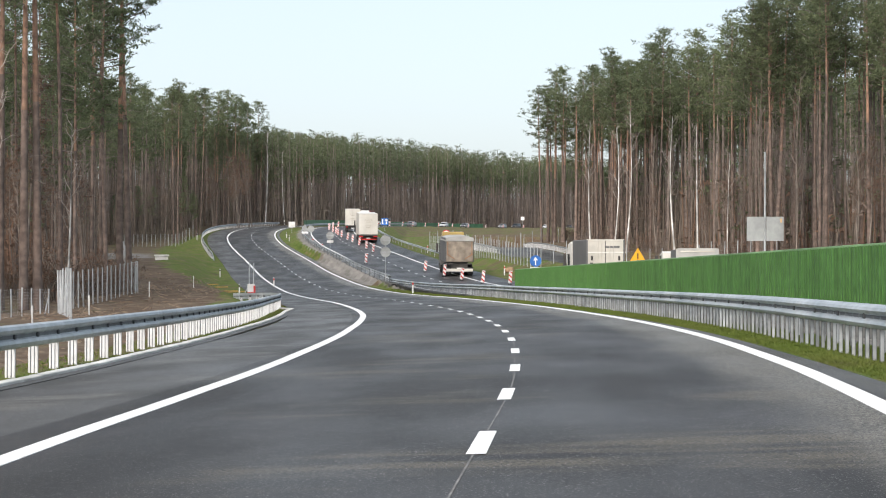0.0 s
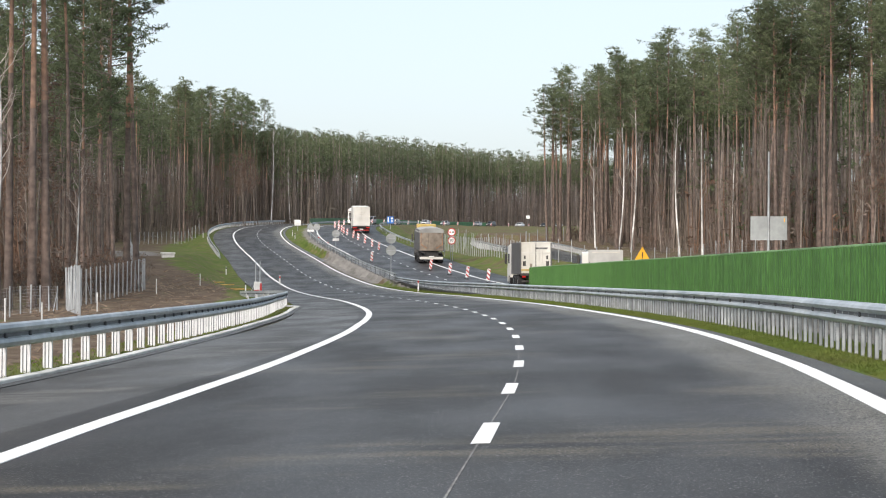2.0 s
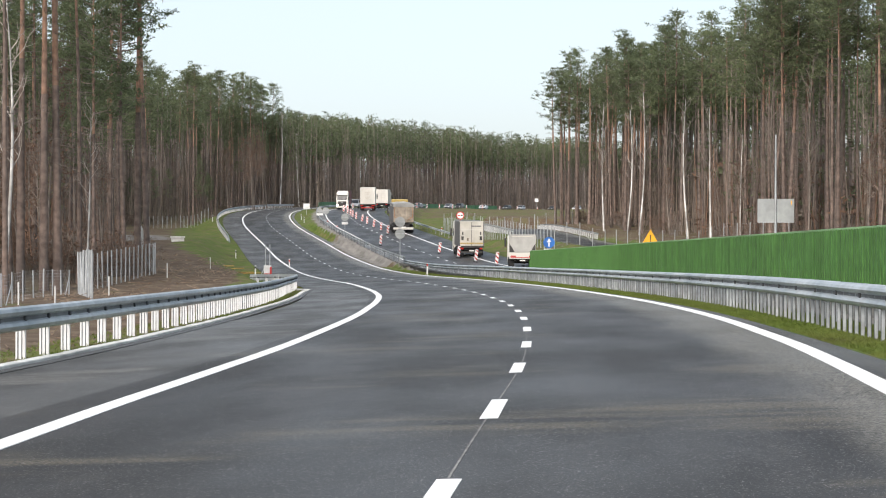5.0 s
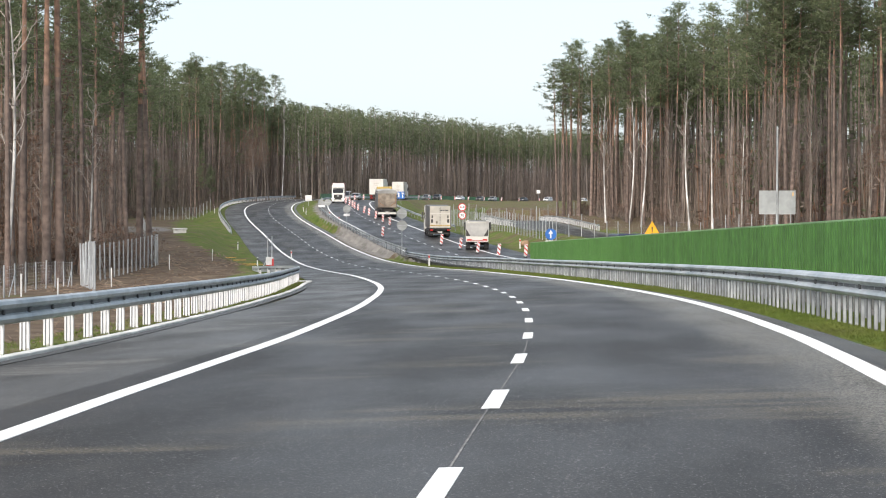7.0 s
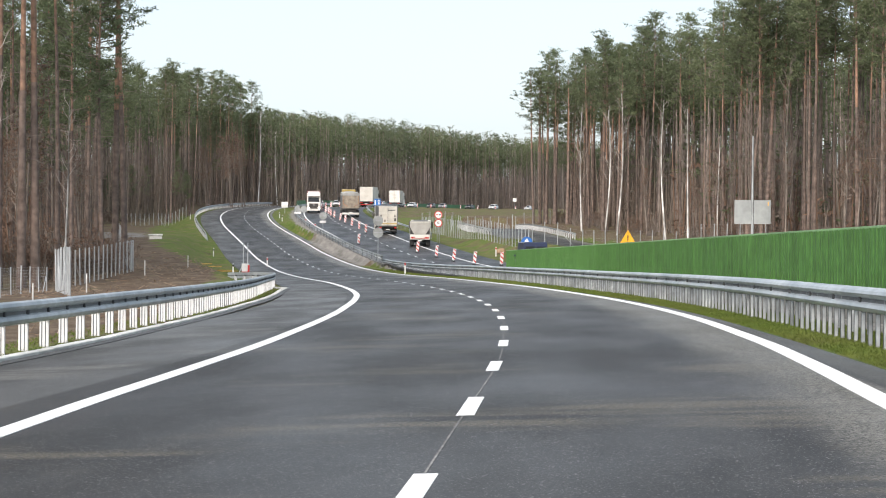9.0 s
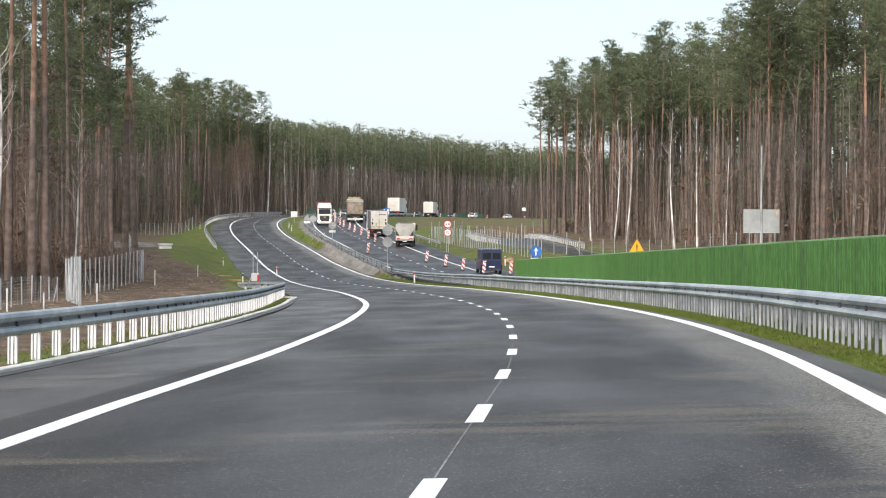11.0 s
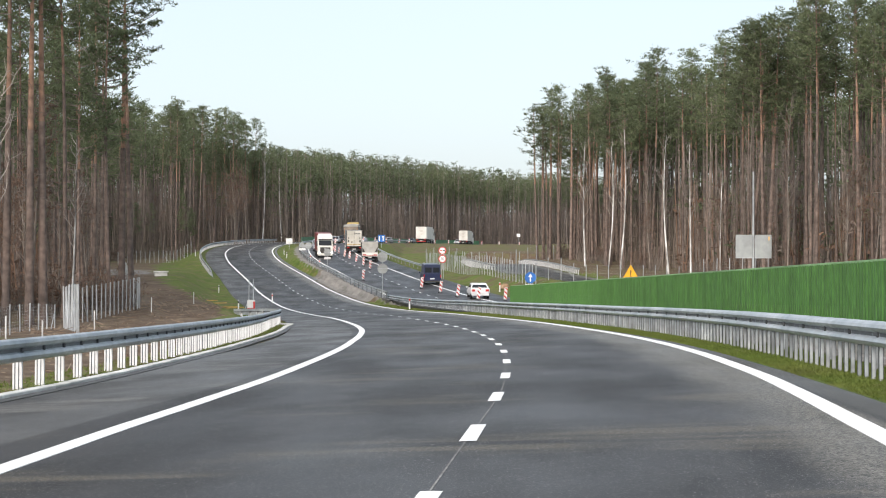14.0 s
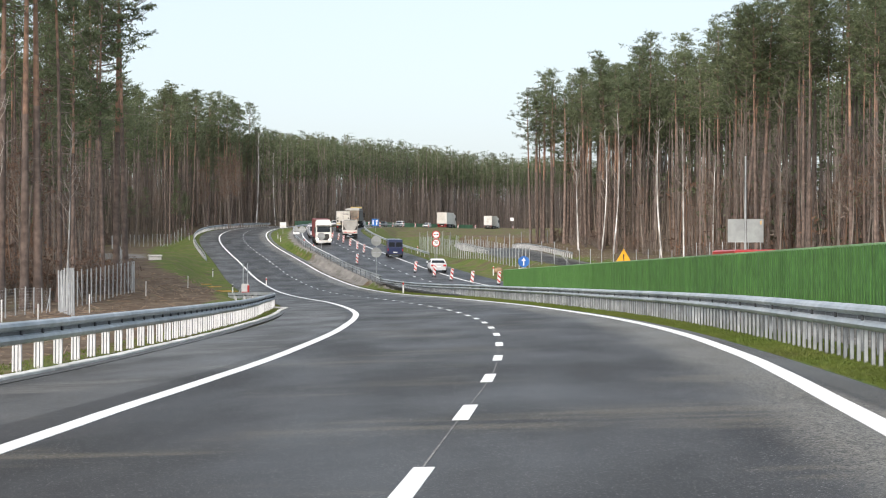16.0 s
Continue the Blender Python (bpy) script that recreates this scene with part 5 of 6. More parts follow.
# ---- wire fences ----
def fence(points, gap, tall, label, wires=9, r=0.035, braces=()):
    """Steel posts along a broken line with horizontal wires between them."""
    root = tagged(new("wire_fence"), label, "fence", group="wire fences along the forest")
    pts = [Vector((x, y, 0)) for x, y in points]
    root.location = (pts[0].x, pts[0].y, height(pts[0].x, pts[0].y))
    back = -root.location
    bm = bmesh.new()
    rod(bm, (0, 0, -0.4), (0, 0, tall), r, sides=7)
    me = bpy.data.meshes.new("fence_post")
    bm.to_mesh(me)
    bm.free()
    me.materials.append(FENCE)
    tops, n = [], 0
    for a, b in zip(pts, pts[1:]):
        k = max(1, round((b - a).length / gap))
        for i in range(k if b is not pts[-1] else k + 1):
            p = a.lerp(b, i / k)
            p.z = height(p.x, p.y)
            ob = sharing("fence_post", me, root, Matrix.Translation(p + back) @ pose(0, 0, random.uniform(-0.04, 0.04), random.uniform(-1, 1), random.uniform(-1.2, 1.2), 0))
            tops.append(p)
            if n in braces:
                q = p + (b - a).normalized() * 1.6
                part("brace", rod(bmesh.new(), p + back + Vector((0, 0, tall * 0.7)), q + back, 0.025, sides=6), FENCE, root)
            n += 1
    v, f = [], []
    for p, q in zip(tops, tops[1:]):
        for w in range(wires):
            h = 0.08 + (tall - 0.15) * w / (wires - 1)
            tube(v, f, [p + back + Vector((0, 0, h)), q + back + Vector((0, 0, h))], [0.0035, 0.0035], 3)
        d = (q - p).length
        m = max(2, int(d / 0.5))
        for j in range(m):
            s = p.lerp(q, (j + 0.5) / m) + back
            tube(v, f, [s + Vector((0, 0, 0.08)), s + Vector((0, 0, tall - 0.07))], [0.0025, 0.0025], 3)
    raw("wire_mesh", v, f, FENCE, root)
    return root


fence([(-19.8, 97), (-15.7, 80)], 2.0, 2.3, "steel mesh fence with close posts at a corner", r=0.045, braces=(2, 6))
fence([(-19.9, 95), (-18.6, 79), (-17.8, 68)], 3.1, 1.35, "low steel mesh fence with thin posts", braces=(0, 6))
fence([(-20.7, 105.5), (-20.1, 124)], 1.3, 2.2, "galvanised wire mesh fence with close posts before the forest", r=0.04, braces=(1, 12))
fence([(-20.1, 125), (-41, 240), (-55, 319)], 2.6, 2.2, "galvanised wire mesh fence along the forest edge", braces=(1, 6))
fence([(-54.6, 322), (-47, 320), (-41.3, 315)], 0.9, 2.2, "galvanised wire mesh fence across to the foot of the bank", r=0.05, braces=(9, 14))
fence([(11.4, 178), (6.5, 212), (0.5, 262), (6, 268)], 1.7, 2.3, "galvanised wire mesh fence beside the diverted road", r=0.042, braces=(2, 9))
fence([(11.4, 178), (16.5, 178), (25, 172), (33, 168)], 1.3, 2.3, "galvanised wire mesh fence behind the green barrier", r=0.042, braces=(2,))
fence([(0.5, 291), (12, 299), (22, 297)], 1.5, 2.3, "galvanised wire mesh fence on the far grass slope", r=0.06)
mast = new("lamp_mast")
part("mast", rod(bmesh.new(), (0, 0, -0.4), (0, 0, 2.9), 0.06, 0.05), FENCE, mast)
stand(tagged(mast, "plain grey steel pole by the fence", "pole"), 10.2, 193)


# ---- side road over the rise, with its guardrails ----
side_road = road_strip("road", SIDE, -4.6, 3.9, 150, 345, ASPHALT, "narrow asphalt side road over a rise", cols=4)
guardrail(SIDE, lambda y: -5.1 + 0.004 * max(0, 246 - y) ** 2, 234, 296, 2.0, "curved steel guardrail of the side road", side=-1, fine=3)
guardrail(SIDE, lambda y: 4.4, 222, 288, 1.5, "steel guardrail with pale posts on the side road", side=-1, low=0.55, top=0.78, fine=3)


def far_screen():
    root = tagged(new("glare_screen"), "low dark green screen along the far road", "screen")
    bm = bmesh.new()
    box(bm, -0.04, 0.04, 0, 3.96, 0.15, 1.35, 0.01)
    me = bpy.data.meshes.new("panel")
    bm.to_mesh(me)
    bm.free()
    me.materials.append(SCREEN_GREEN)
    far, end = far_at(MAIN, 352), far_at(MAIN, 560)
    while far < end:
        sharing("panel", me, root, lie(MAIN, y_at(MAIN, far), -7.2, 0.05))
        far += 4.0


far_screen()


# ---- vehicles: built facing +y, the near end at y = 0 ----
def wheel(parent, x, y, r, w, name="wheel"):
    root = new(name)
    root.parent, root.location = parent, (x, y, r)
    s = 1 if x > 0 else -1
    bm = bmesh.new()
    prof = [(-w / 2, r * 0.6), (-w / 2, r * 0.93), (-w * 0.36, r), (w * 0.36, r), (w / 2, r * 0.93), (w / 2, r * 0.6)]
    rings = []
    for i in range(18):
        a = 2 * math.pi * i / 18
        rings.append([bm.verts.new((px, q * math.cos(a), q * math.sin(a))) for px, q in prof])
    for i in range(18):
        A, B = rings[i], rings[(i + 1) % 18]
        for j in range(5):
            bm.faces.new((A[j], A[j + 1], B[j + 1], B[j]))
    part("tyre", bm, RUBBER, root)
    bm = bmesh.new()
    rod(bm, (-s * w * 0.3, 0, 0), (s * w * 0.42, 0, 0), r * 0.62, r * 0.55, 14)
    part("rim", bm, SIGN_GREY, root)
    return root


def slab(bm, rings):
    """A closed body through rings of equal point count."""
    vs = [[bm.verts.new(p) for p in r] for r in rings]
    for a, b in zip(vs, vs[1:]):
        n = len(a)
        for i in range(n):
            bm.faces.new((a[i], a[(i + 1) % n], b[(i + 1) % n], b[i]))
    bm.faces.new(vs[0][::-1])
    bm.faces.new(vs[-1])
    bmesh.ops.recalc_face_normals(bm, faces=bm.faces[:])
    return bm


def truck_cab(root, y0, colour, height_=3.6, lights=False):
    """A tractor cab from y0 to y0 + 2.2 (its face towards +y)."""
    bm = bmesh.new()
    h = height_
    prof = [(0, 0.75), (0, h - 0.1), (0.5, h), (1.55, h - 0.15), (2.02, 2.1), (2.2, 1.5), (2.2, 0.45), (1.6, 0.45), (1.55, 0.9), (0.6, 0.9), (0.55, 0.75)]
    rings = []
    for x, inset in ((-1.24, 0.06), (-1.2, 0.0), (1.2, 0.0), (1.24, 0.06)):
        rings.append([(x, y0 + q + (-inset if q > 1.5 else 0), z - (inset if z > 2.5 else 0)) for q, z in prof])
    cab = part("cab", slab(bm, rings), colour, root)
    t = 0.02
    part("windscreen", slab(bmesh.new(), [[(-1.06, y0 + 2.05 + t, 2.05), (1.06, y0 + 2.05 + t, 2.05), (1.02, y0 + 1.72 + t, 2.95), (-1.02, y0 + 1.72 + t, 2.95)], [(-1.06, y0 + 2.0, 2.0), (1.06, y0 + 2.0, 2.0), (1.02, y0 + 1.6, 2.98), (-1.02, y0 + 1.6, 2.98)]]), GLASS, cab)
    if lights:
        part("grille_panel", box(bmesh.new(), -0.86, 0.86, y0 + 2.16, y0 + 2.222, 0.74, 1.74, 0.03), CHASSIS, cab)
        part("emblem", box(bmesh.new(), -0.16, 0.16, y0 + 2.222, y0 + 2.245, 1.36, 1.60, 0.01), SIGN_GREY, cab)
        part("sun_visor", box(bmesh.new(), -1.1, 1.1, y0 + 1.62, y0 + 1.98, 2.98, 3.10, 0.02), CHASSIS, cab)
    for z in (0.82, 1.12, 1.42):
        part("grille", box(bmesh.new(), -0.7, 0.7, y0 + 2.17, y0 + 2.235, z, z + 0.2, 0.01), CHASSIS, cab)
    part("bumper", box(bmesh.new(), -1.2, 1.2, y0 + 2.1, y0 + 2.3, 0.35, 0.72, 0.04), colour, cab)
    for s in (-1, 1):
        part("headlight", box(bmesh.new(), s * 0.98 - 0.2, s * 0.98 + 0.2, y0 + 2.2, y0 + 2.31, 0.74, 0.98, 0.03), LIT if lights else LAMP, cab)
        part("side_window", box(bmesh.new(), s * 1.245 - 0.01, s * 1.245 + 0.01, y0 + 0.75, y0 + 1.6, 1.95, 2.75), GLASS, cab)
        part("mirror", box(bmesh.new(), s * 1.42 - 0.1, s * 1.42 + 0.1, y0 + 1.75, y0 + 1.9, 1.9, 2.75, 0.03), CHASSIS, cab)
        wheel(root, s * 1.02, y0 + 1.25, 0.5, 0.32)
        wheel(root, s * 1.0, y0 - 2.6, 0.5, 0.5)
    part("chassis", box(bmesh.new(), -0.45, 0.45, y0 - 3.6, y0 + 1.5, 0.6, 0.9), CHASSIS, root)
    return cab


def running_gear(root, ys, y0, y1, z=1.05):
    for y in ys:
        for s in (-1, 1):
            wheel(root, s * 1.03, y, 0.5, 0.42)
        part("axle", rod(bmesh.new(), (-0.9, y, 0.5), (0.9, y, 0.5), 0.07), CHASSIS, root)
    part("underframe", box(bmesh.new(), -0.75, 0.75, y0, y1, 0.72, z), CHASSIS, root)


def box_trailer(label, doors, sides, marks="plain", length=13.2, cab=None, at=0.0, tall=4.0, low=1.05):
    """A box or curtain trailer with its tractor; the rear doors at y = at."""
    root = tagged(new("truck"), label, "truck", group="trucks on the diverted road")
    o = at
    body = part("body", box(bmesh.new(), -1.275, 1.275, o + 0.06, o + length, low, tall, 0.04), sides, root)
    for s in (-1, 1):
        d = part("door", box(bmesh.new(), s * 0.63 - 0.6, s * 0.63 + 0.6, o, o + 0.06, low + 0.12, tall - 0.1, 0.015), doors, root)
        for q in (0.28, 0.52):
            part("lock_rod", rod(bmesh.new(), (s * q, o - 0.025, low + 0.15), (s * q, o - 0.025, tall - 0.15), 0.018, sides=6), doors, d)
        part("hinge_strip", box(bmesh.new(), s * 1.25 - 0.035, s * 1.25 + 0.035, o - 0.015, o + 0.05, low + 0.1, tall - 0.06), doors, root)
        w = 0.28 if marks == "red" else 0.15
        part("tail_lamp", box(bmesh.new(), s * 0.98 - w, s * 0.98 + w, o - 0.05, o, 0.80, 0.96, 0.02), TAIL, root)
        part("mud_flap", box(bmesh.new(), s * 1.0 - 0.25, s * 1.0 + 0.25, o + 0.5, o + 0.53, 0.15, 0.75), RUBBER, root)
    part("header", box(bmesh.new(), -1.275, 1.275, o - 0.02, o + 0.05, tall - 0.1, tall + 0.02, 0.01), doors, root)
    part("sill", box(bmesh.new(), -1.27, 1.27, o - 0.04, o + 0.06, low - 0.08, low + 0.12, 0.01), CHASSIS, root)
    part("underride_bar", box(bmesh.new(), -1.15, 1.15, o + 0.05, o + 0.17, 0.42, 0.58, 0.02), RED if marks == "red" else CHASSIS, root)
    part("plate", box(bmesh.new(), -0.26, 0.26, o - 0.02, o + 0.01, 0.6, 0.71), PLATE, root)
    if marks == "plain" or marks == "red":
        for k, (z, w) in enumerate(((3.1, 0.5), (2.82, 0.34), (2.3, 0.42), (2.05, 0.3))):
            part("faint_print", box(bmesh.new(), -w, w, o - 0.012, o - 0.002, z, z + 0.09), TRUCK_CREAM, root)
    if marks == "cream":
        for s in (-1, 1):
            part("emblem", flat(bmesh.new(), [(s * 0.95 - 0.12, 1.75), (s * 0.95 + 0.12, 1.75), (s * 0.95 + 0.12, 2.15), (s * 0.95 - 0.12, 2.15)], o - 0.02, 0.008), CHASSIS, root)
        part("strip", box(bmesh.new(), -1.2, 1.2, o - 0.03, o, 1.36, 1.50), YELLOW_PAINT, root, "faded yellow strip")
        for s in (-1, 1):
            part("corner_post", box(bmesh.new(), s * 1.24 - 0.05, s * 1.24 + 0.05, o - 0.03, o + 0.04, low + 0.05, tall - 0.02, 0.01), TRUCK_GREY, root)
            part("number_mark", box(bmesh.new(), s * 0.92 - 0.07, s * 0.92 + 0.07, o - 0.022, o - 0.012, 2.3, 2.6), CHASSIS, root)
        part("upper_slot", box(bmesh.new(), -0.05, 0.95, o - 0.015, o, 3.12, 3.26), TRUCK_GREY, root)
        part("ledge", box(bmesh.new(), -1.2, 1.2, o - 0.03, o, 2.78, 2.86), TRUCK_WHITE, root)
        part("patch", box(bmesh.new(), -0.5, -0.3, o - 0.02, o, 1.65, 1.95), MUD, root)
    running_gear(root, (o + 2.0, o + 3.3, o + 4.6), o + 0.3, o + length - 1)
    if cab:
        truck_cab(root, o + length + 0.6, cab)
    return root


def tipper(label, tail, at=0.0, white=False, length=6.4):
    """A tipping trailer seen from its tailgate."""
    root = tagged(new("truck"), label, "truck", group="trucks on the diverted road")
    o, tall = at, 3.45
    if white:
        part("tub", slab(bmesh.new(), [[(-k, y, 1.35), (k, y, 1.35), (k, y, 3.05), (-k, y, 3.05)] for y, k in ((o + 0.02, 1.2), (o + length, 0.8))]), TRUCK_GREY, root)
        part("rear_frame", flat(bmesh.new(), [(-1.25, 1.4), (1.25, 1.4), (1.25, 3.1), (-1.25, 3.1)], o - 0.005, 0.02), TUB_WHITE, root)
        gate = part("tailgate", flat(bmesh.new(), [(-0.62, 1.5), (0.62, 1.5), (0.98, 2.1), (1.16, 3.12), (-1.16, 3.12), (-0.98, 2.1)], o - 0.06, 0.05), TUB_WHITE, root)
        part("gate_rib", flat(bmesh.new(), [(-1.0, 2.9), (1.0, 2.9), (1.0, 2.97), (-1.0, 2.97)], o - 0.09, 0.03), TRUCK_CREAM, gate)
        for s in (-1, 1):
            # flat dark triangle in each lower corner of the tail
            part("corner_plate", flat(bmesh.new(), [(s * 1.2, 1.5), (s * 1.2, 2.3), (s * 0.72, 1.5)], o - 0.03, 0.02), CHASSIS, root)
        part("bumper", box(bmesh.new(), -1.22, 1.22, o - 0.05, o + 0.15, 0.85, 1.45, 0.03), TRUCK_WHITE, root)
        part("stripe", box(bmesh.new(), -1.1, 1.1, o - 0.07, o - 0.051, 0.97, 1.03), RED, root)
    else:
        part("tub", box(bmesh.new(), -1.27, 1.27, o + 0.06, o + length, 1.25, tall, 0.05), TRUCK_GREY, root)
        gate = part("tailgate", box(bmesh.new(), -1.2, 1.2, o - 0.02, o + 0.08, 1.3, tall - 0.1, 0.03), tail, root)
        for x in (-1.15, -0.4, 0.4, 1.15):
            part("gate_rib", box(bmesh.new(), x - 0.05, x + 0.05, o - 0.07, o - 0.02, 1.3, tall - 0.15, 0.01), tail, gate)
        for s in (-1, 1):
            part("rust_streak", flat(bmesh.new(), [(s * 1.05, 1.9), (s * 1.1, 2.0), (s * 0.5, 1.62), (s * 0.45, 1.52)], o - 0.078, 0.006), RUST, gate)
            part("rust_streak", flat(bmesh.new(), [(s * 1.06, 1.9), (s * 1.12, 1.9), (s * 1.1, 3.1), (s * 1.06, 3.1)], o - 0.078, 0.006), RUST, gate)
        part("tarpaulin", slab(bmesh.new(), [[(-1.3, y, tall - 0.3), (1.3, y, tall - 0.3), (1.22, y, tall + 0.02), (0.5, y, tall + 0.16 + 0.05 * math.sin(y)), (-0.6, y, tall + 0.13), (-1.22, y, tall + 0.0)] for y in np.linspace(o - 0.08, o + length, 8)]), TARP, root)
        part("bumper", box(bmesh.new(), -1.2, 1.2, o + 0.0, o + 0.16, 0.42, 0.68, 0.02), TRUCK_WHITE, root)
        part("cab_roof_box", box(bmesh.new(), -1.0, 1.0, o + length + 1.0, o + length + 2.4, 3.4, 3.82, 0.05), YELLOW_PAINT, root)
    for s in (-1, 1):
        part("tail_lamp", box(bmesh.new(), s * 0.85 - 0.25, s * 0.85 + 0.25, o - 0.07, o + 0.02, 1.05, 1.17, 0.02), TAIL if white else CHASSIS, root)
        part("mud_flap", box(bmesh.new(), s * 1.0 - 0.25, s * 1.0 + 0.25, o + 0.45, o + 0.48, 0.15, 0.8), RUBBER, root)
    part("plate", box(bmesh.new(), -0.26, 0.26, o - 0.07, o - 0.04, 0.66, 0.77), PLATE, root)
    running_gear(root, (o + 1.3, o + 2.6, o + 3.9), o + 0.3, o + length, 1.25)
    truck_cab(root, o + length + 0.5, TRUCK_WHITE if white else TRUCK_GREY, 3.0 if white else 3.3)
    return root


def enlarge(root, s):
    for ob in root.children:
        ob.matrix_basis = Matrix.Scale(s, 4) @ ob.matrix_basis
    return root


def car(label, paint, kind="saloon", at=0.0, front=False):
    """A car 4.5 m long (front: its nose at y = at, else its tail)."""
    long_, w, tall = {"saloon": (4.6, 0.91, 1.46), "suv": (4.6, 0.93, 1.72), "hatch": (4.1, 0.88, 1.5), "van": (5.4, 1.0, 2.3), "bus": (5.0, 0.97, 1.95)}[kind]
    o = at - long_ if front else at
    root = tagged(new("van" if kind in ("van", "bus") else "car"), label, "van" if kind in ("van", "bus") else "car", group="cars in the traffic")
    belt = 0.62 * tall if kind in ("saloon", "hatch", "suv") else 0.52 * tall
    hood = {"saloon": 0.93, "suv": 1.05, "hatch": 0.95, "van": 1.25, "bus": 1.1}[kind]
    # lower body: rings across the length
    st = {"saloon": [(0.0, 0.55, 0.98), (0.12, 0.42, 1.03), (0.9, 0.3, 1.0), (2.2, 0.26, belt), (3.3, 0.28, 0.97), (4.35, 0.36, 0.80), (4.6, 0.5, 0.66)],
          "suv": [(0.0, 0.5, 1.1), (0.12, 0.42, 1.15), (0.9, 0.35, 1.12), (2.2, 0.3, 1.1), (3.4, 0.32, 1.08), (4.4, 0.4, 0.95), (4.6, 0.55, 0.75)],
          "hatch": [(0.0, 0.5, 0.95), (0.12, 0.4, 1.0), (0.8, 0.3, 0.98), (2.0, 0.26, 0.95), (3.0, 0.28, 0.94), (3.9, 0.36, 0.8), (4.1, 0.5, 0.66)],
          "van": [(0.0, 0.45, 1.25), (0.1, 0.4, 1.3), (1.0, 0.35, 1.3), (3.0, 0.32, 1.28), (4.3, 0.33, 1.22), (5.2, 0.4, 1.0), (5.4, 0.55, 0.8)],
          "bus": [(0.0, 0.45, 1.15), (0.1, 0.4, 1.18), (1.0, 0.35, 1.18), (2.8, 0.32, 1.15), (4.0, 0.33, 1.08), (4.8, 0.4, 0.92), (5.0, 0.55, 0.75)]}[kind]
    rings = []
    for y, z0, z1 in st:
        q = w - (0.10 if y in (st[0][0], st[-1][0]) else 0.0)
        rings.append([(-q * 0.9, o + y, z0), (q * 0.9, o + y, z0), (q, o + y, z0 + 0.18), (q, o + y, z1 - 0.12), (q * 0.93, o + y, z1), (-q * 0.93, o + y, z1), (-q, o + y, z1 - 0.12), (-q, o + y, z0 + 0.18)])
    body = part("body", slab(bmesh.new(), rings), paint, root, smooth=False)
    roof = {"saloon": (0.55, 1.15, 2.75, 3.4), "suv": (0.06, 0.35, 2.75, 3.45), "hatch": (0.1, 0.55, 2.3, 3.0), "van": (0.02, 0.1, 3.9, 4.75), "bus": (0.03, 0.15, 3.4, 4.3)}[kind]
    b0 = np.interp(roof[0], [s[0] for s in st], [s[2] for s in st]) - 0.03
    b1 = np.interp(roof[3], [s[0] for s in st], [s[2] for s in st]) - 0.03
    wt = w * (0.78 if kind in ("saloon", "hatch", "suv") else 0.9)
    wb = w * 0.93
    top = part("cabin", slab(bmesh.new(), [[(-wb, o + roof[0], b0), (wb, o + roof[0], b0), (wb, o + roof[3], b1), (-wb, o + roof[3], b1)], [(-wt * 1.02, o + roof[1], tall - 0.06), (wt * 1.02, o + roof[1], tall - 0.06), (wt * 1.02, o + roof[2], tall - 0.06), (-wt * 1.02, o + roof[2], tall - 0.06)],
                                           [(-wt * 0.9, o + roof[1] + 0.12, tall), (wt * 0.9, o + roof[1] + 0.12, tall), (wt * 0.9, o + roof[2] - 0.1, tall), (-wt * 0.9, o + roof[2] - 0.1, tall)]]), paint, root)
    e = 0.012

    def pane(name, y0, z0, y1, z1, wa, wb_, out):
        return part(name, slab(bmesh.new(), [[(-wa, o + y0 + out, z0), (wa, o + y0 + out, z0), (wb_, o + y1 + out, z1), (-wb_, o + y1 + out, z1)], [(-wa, o + y0 - out, z0), (wa, o + y0 - out, z0), (wb_, o + y1 - out, z1), (-wb_, o + y1 - out, z1)]]), GLASS, top)

    zt = tall - 0.12
    if kind not in ("van",):
        f = 0.12
        y0, y1 = roof[0] + (roof[1] - roof[0]) * f, roof[0] + (roof[1] - roof[0]) * 0.9
        pane("rear_window", y0, b0 + (tall - 0.06 - b0) * f + 0.02, y1, b0 + (tall - 0.06 - b0) * 0.86, wb * 0.86, wt * 0.88, -0.02)
    y0, y1 = roof[3] + (roof[2] - roof[3]) * 0.12, roof[3] + (roof[2] - roof[3]) * 0.92
    pane("windscreen", y0, b1 + (tall - 0.06 - b1) * 0.12, y1, b1 + (tall - 0.06 - b1) * 0.92, wb * 0.9, wt * 0.9, 0.02)
    for s in (-1, 1):
        if kind != "van":
            za, zb = b0 + (tall - b0) * 0.14, tall - 0.16
            fa, fb = 0.14, 0.80
            xa, xb = s * (wb + (wt - wb) * fa + 0.006), s * (wb + (wt - wb) * fb + 0.014)
            q = [(xa, o + roof[0] + 0.35, za), (xa, o + roof[3] - 0.45, za), (xb, o + roof[2] - 0.02, zb), (xb, o + roof[1] + 0.15, zb)]
            q2 = [(x - s * 0.03, y, z) for x, y, z in q]
            part("side_window", slab(bmesh.new(), [q, q2]), GLASS, top)
        if kind == "van":
            part("tail_lamp", box(bmesh.new(), s * w * 0.93 - 0.05, s * w * 0.93 + 0.05, o - 0.012, o + 0.1, 0.85, 1.15, 0.01), TAIL, body)
            part("rear_window", box(bmesh.new(), s * 0.45 - 0.36, s * 0.45 + 0.36, o + 0.02, o + 0.12, 1.38, 1.95, 0.02), GLASS, top)
        else:
            part("tail_lamp", box(bmesh.new(), s * w * 0.72 - 0.16, s * w * 0.72 + 0.16, o - 0.012, o + 0.1, st[0][2] - 0.28, st[0][2] - 0.08, 0.01), TAIL, body)
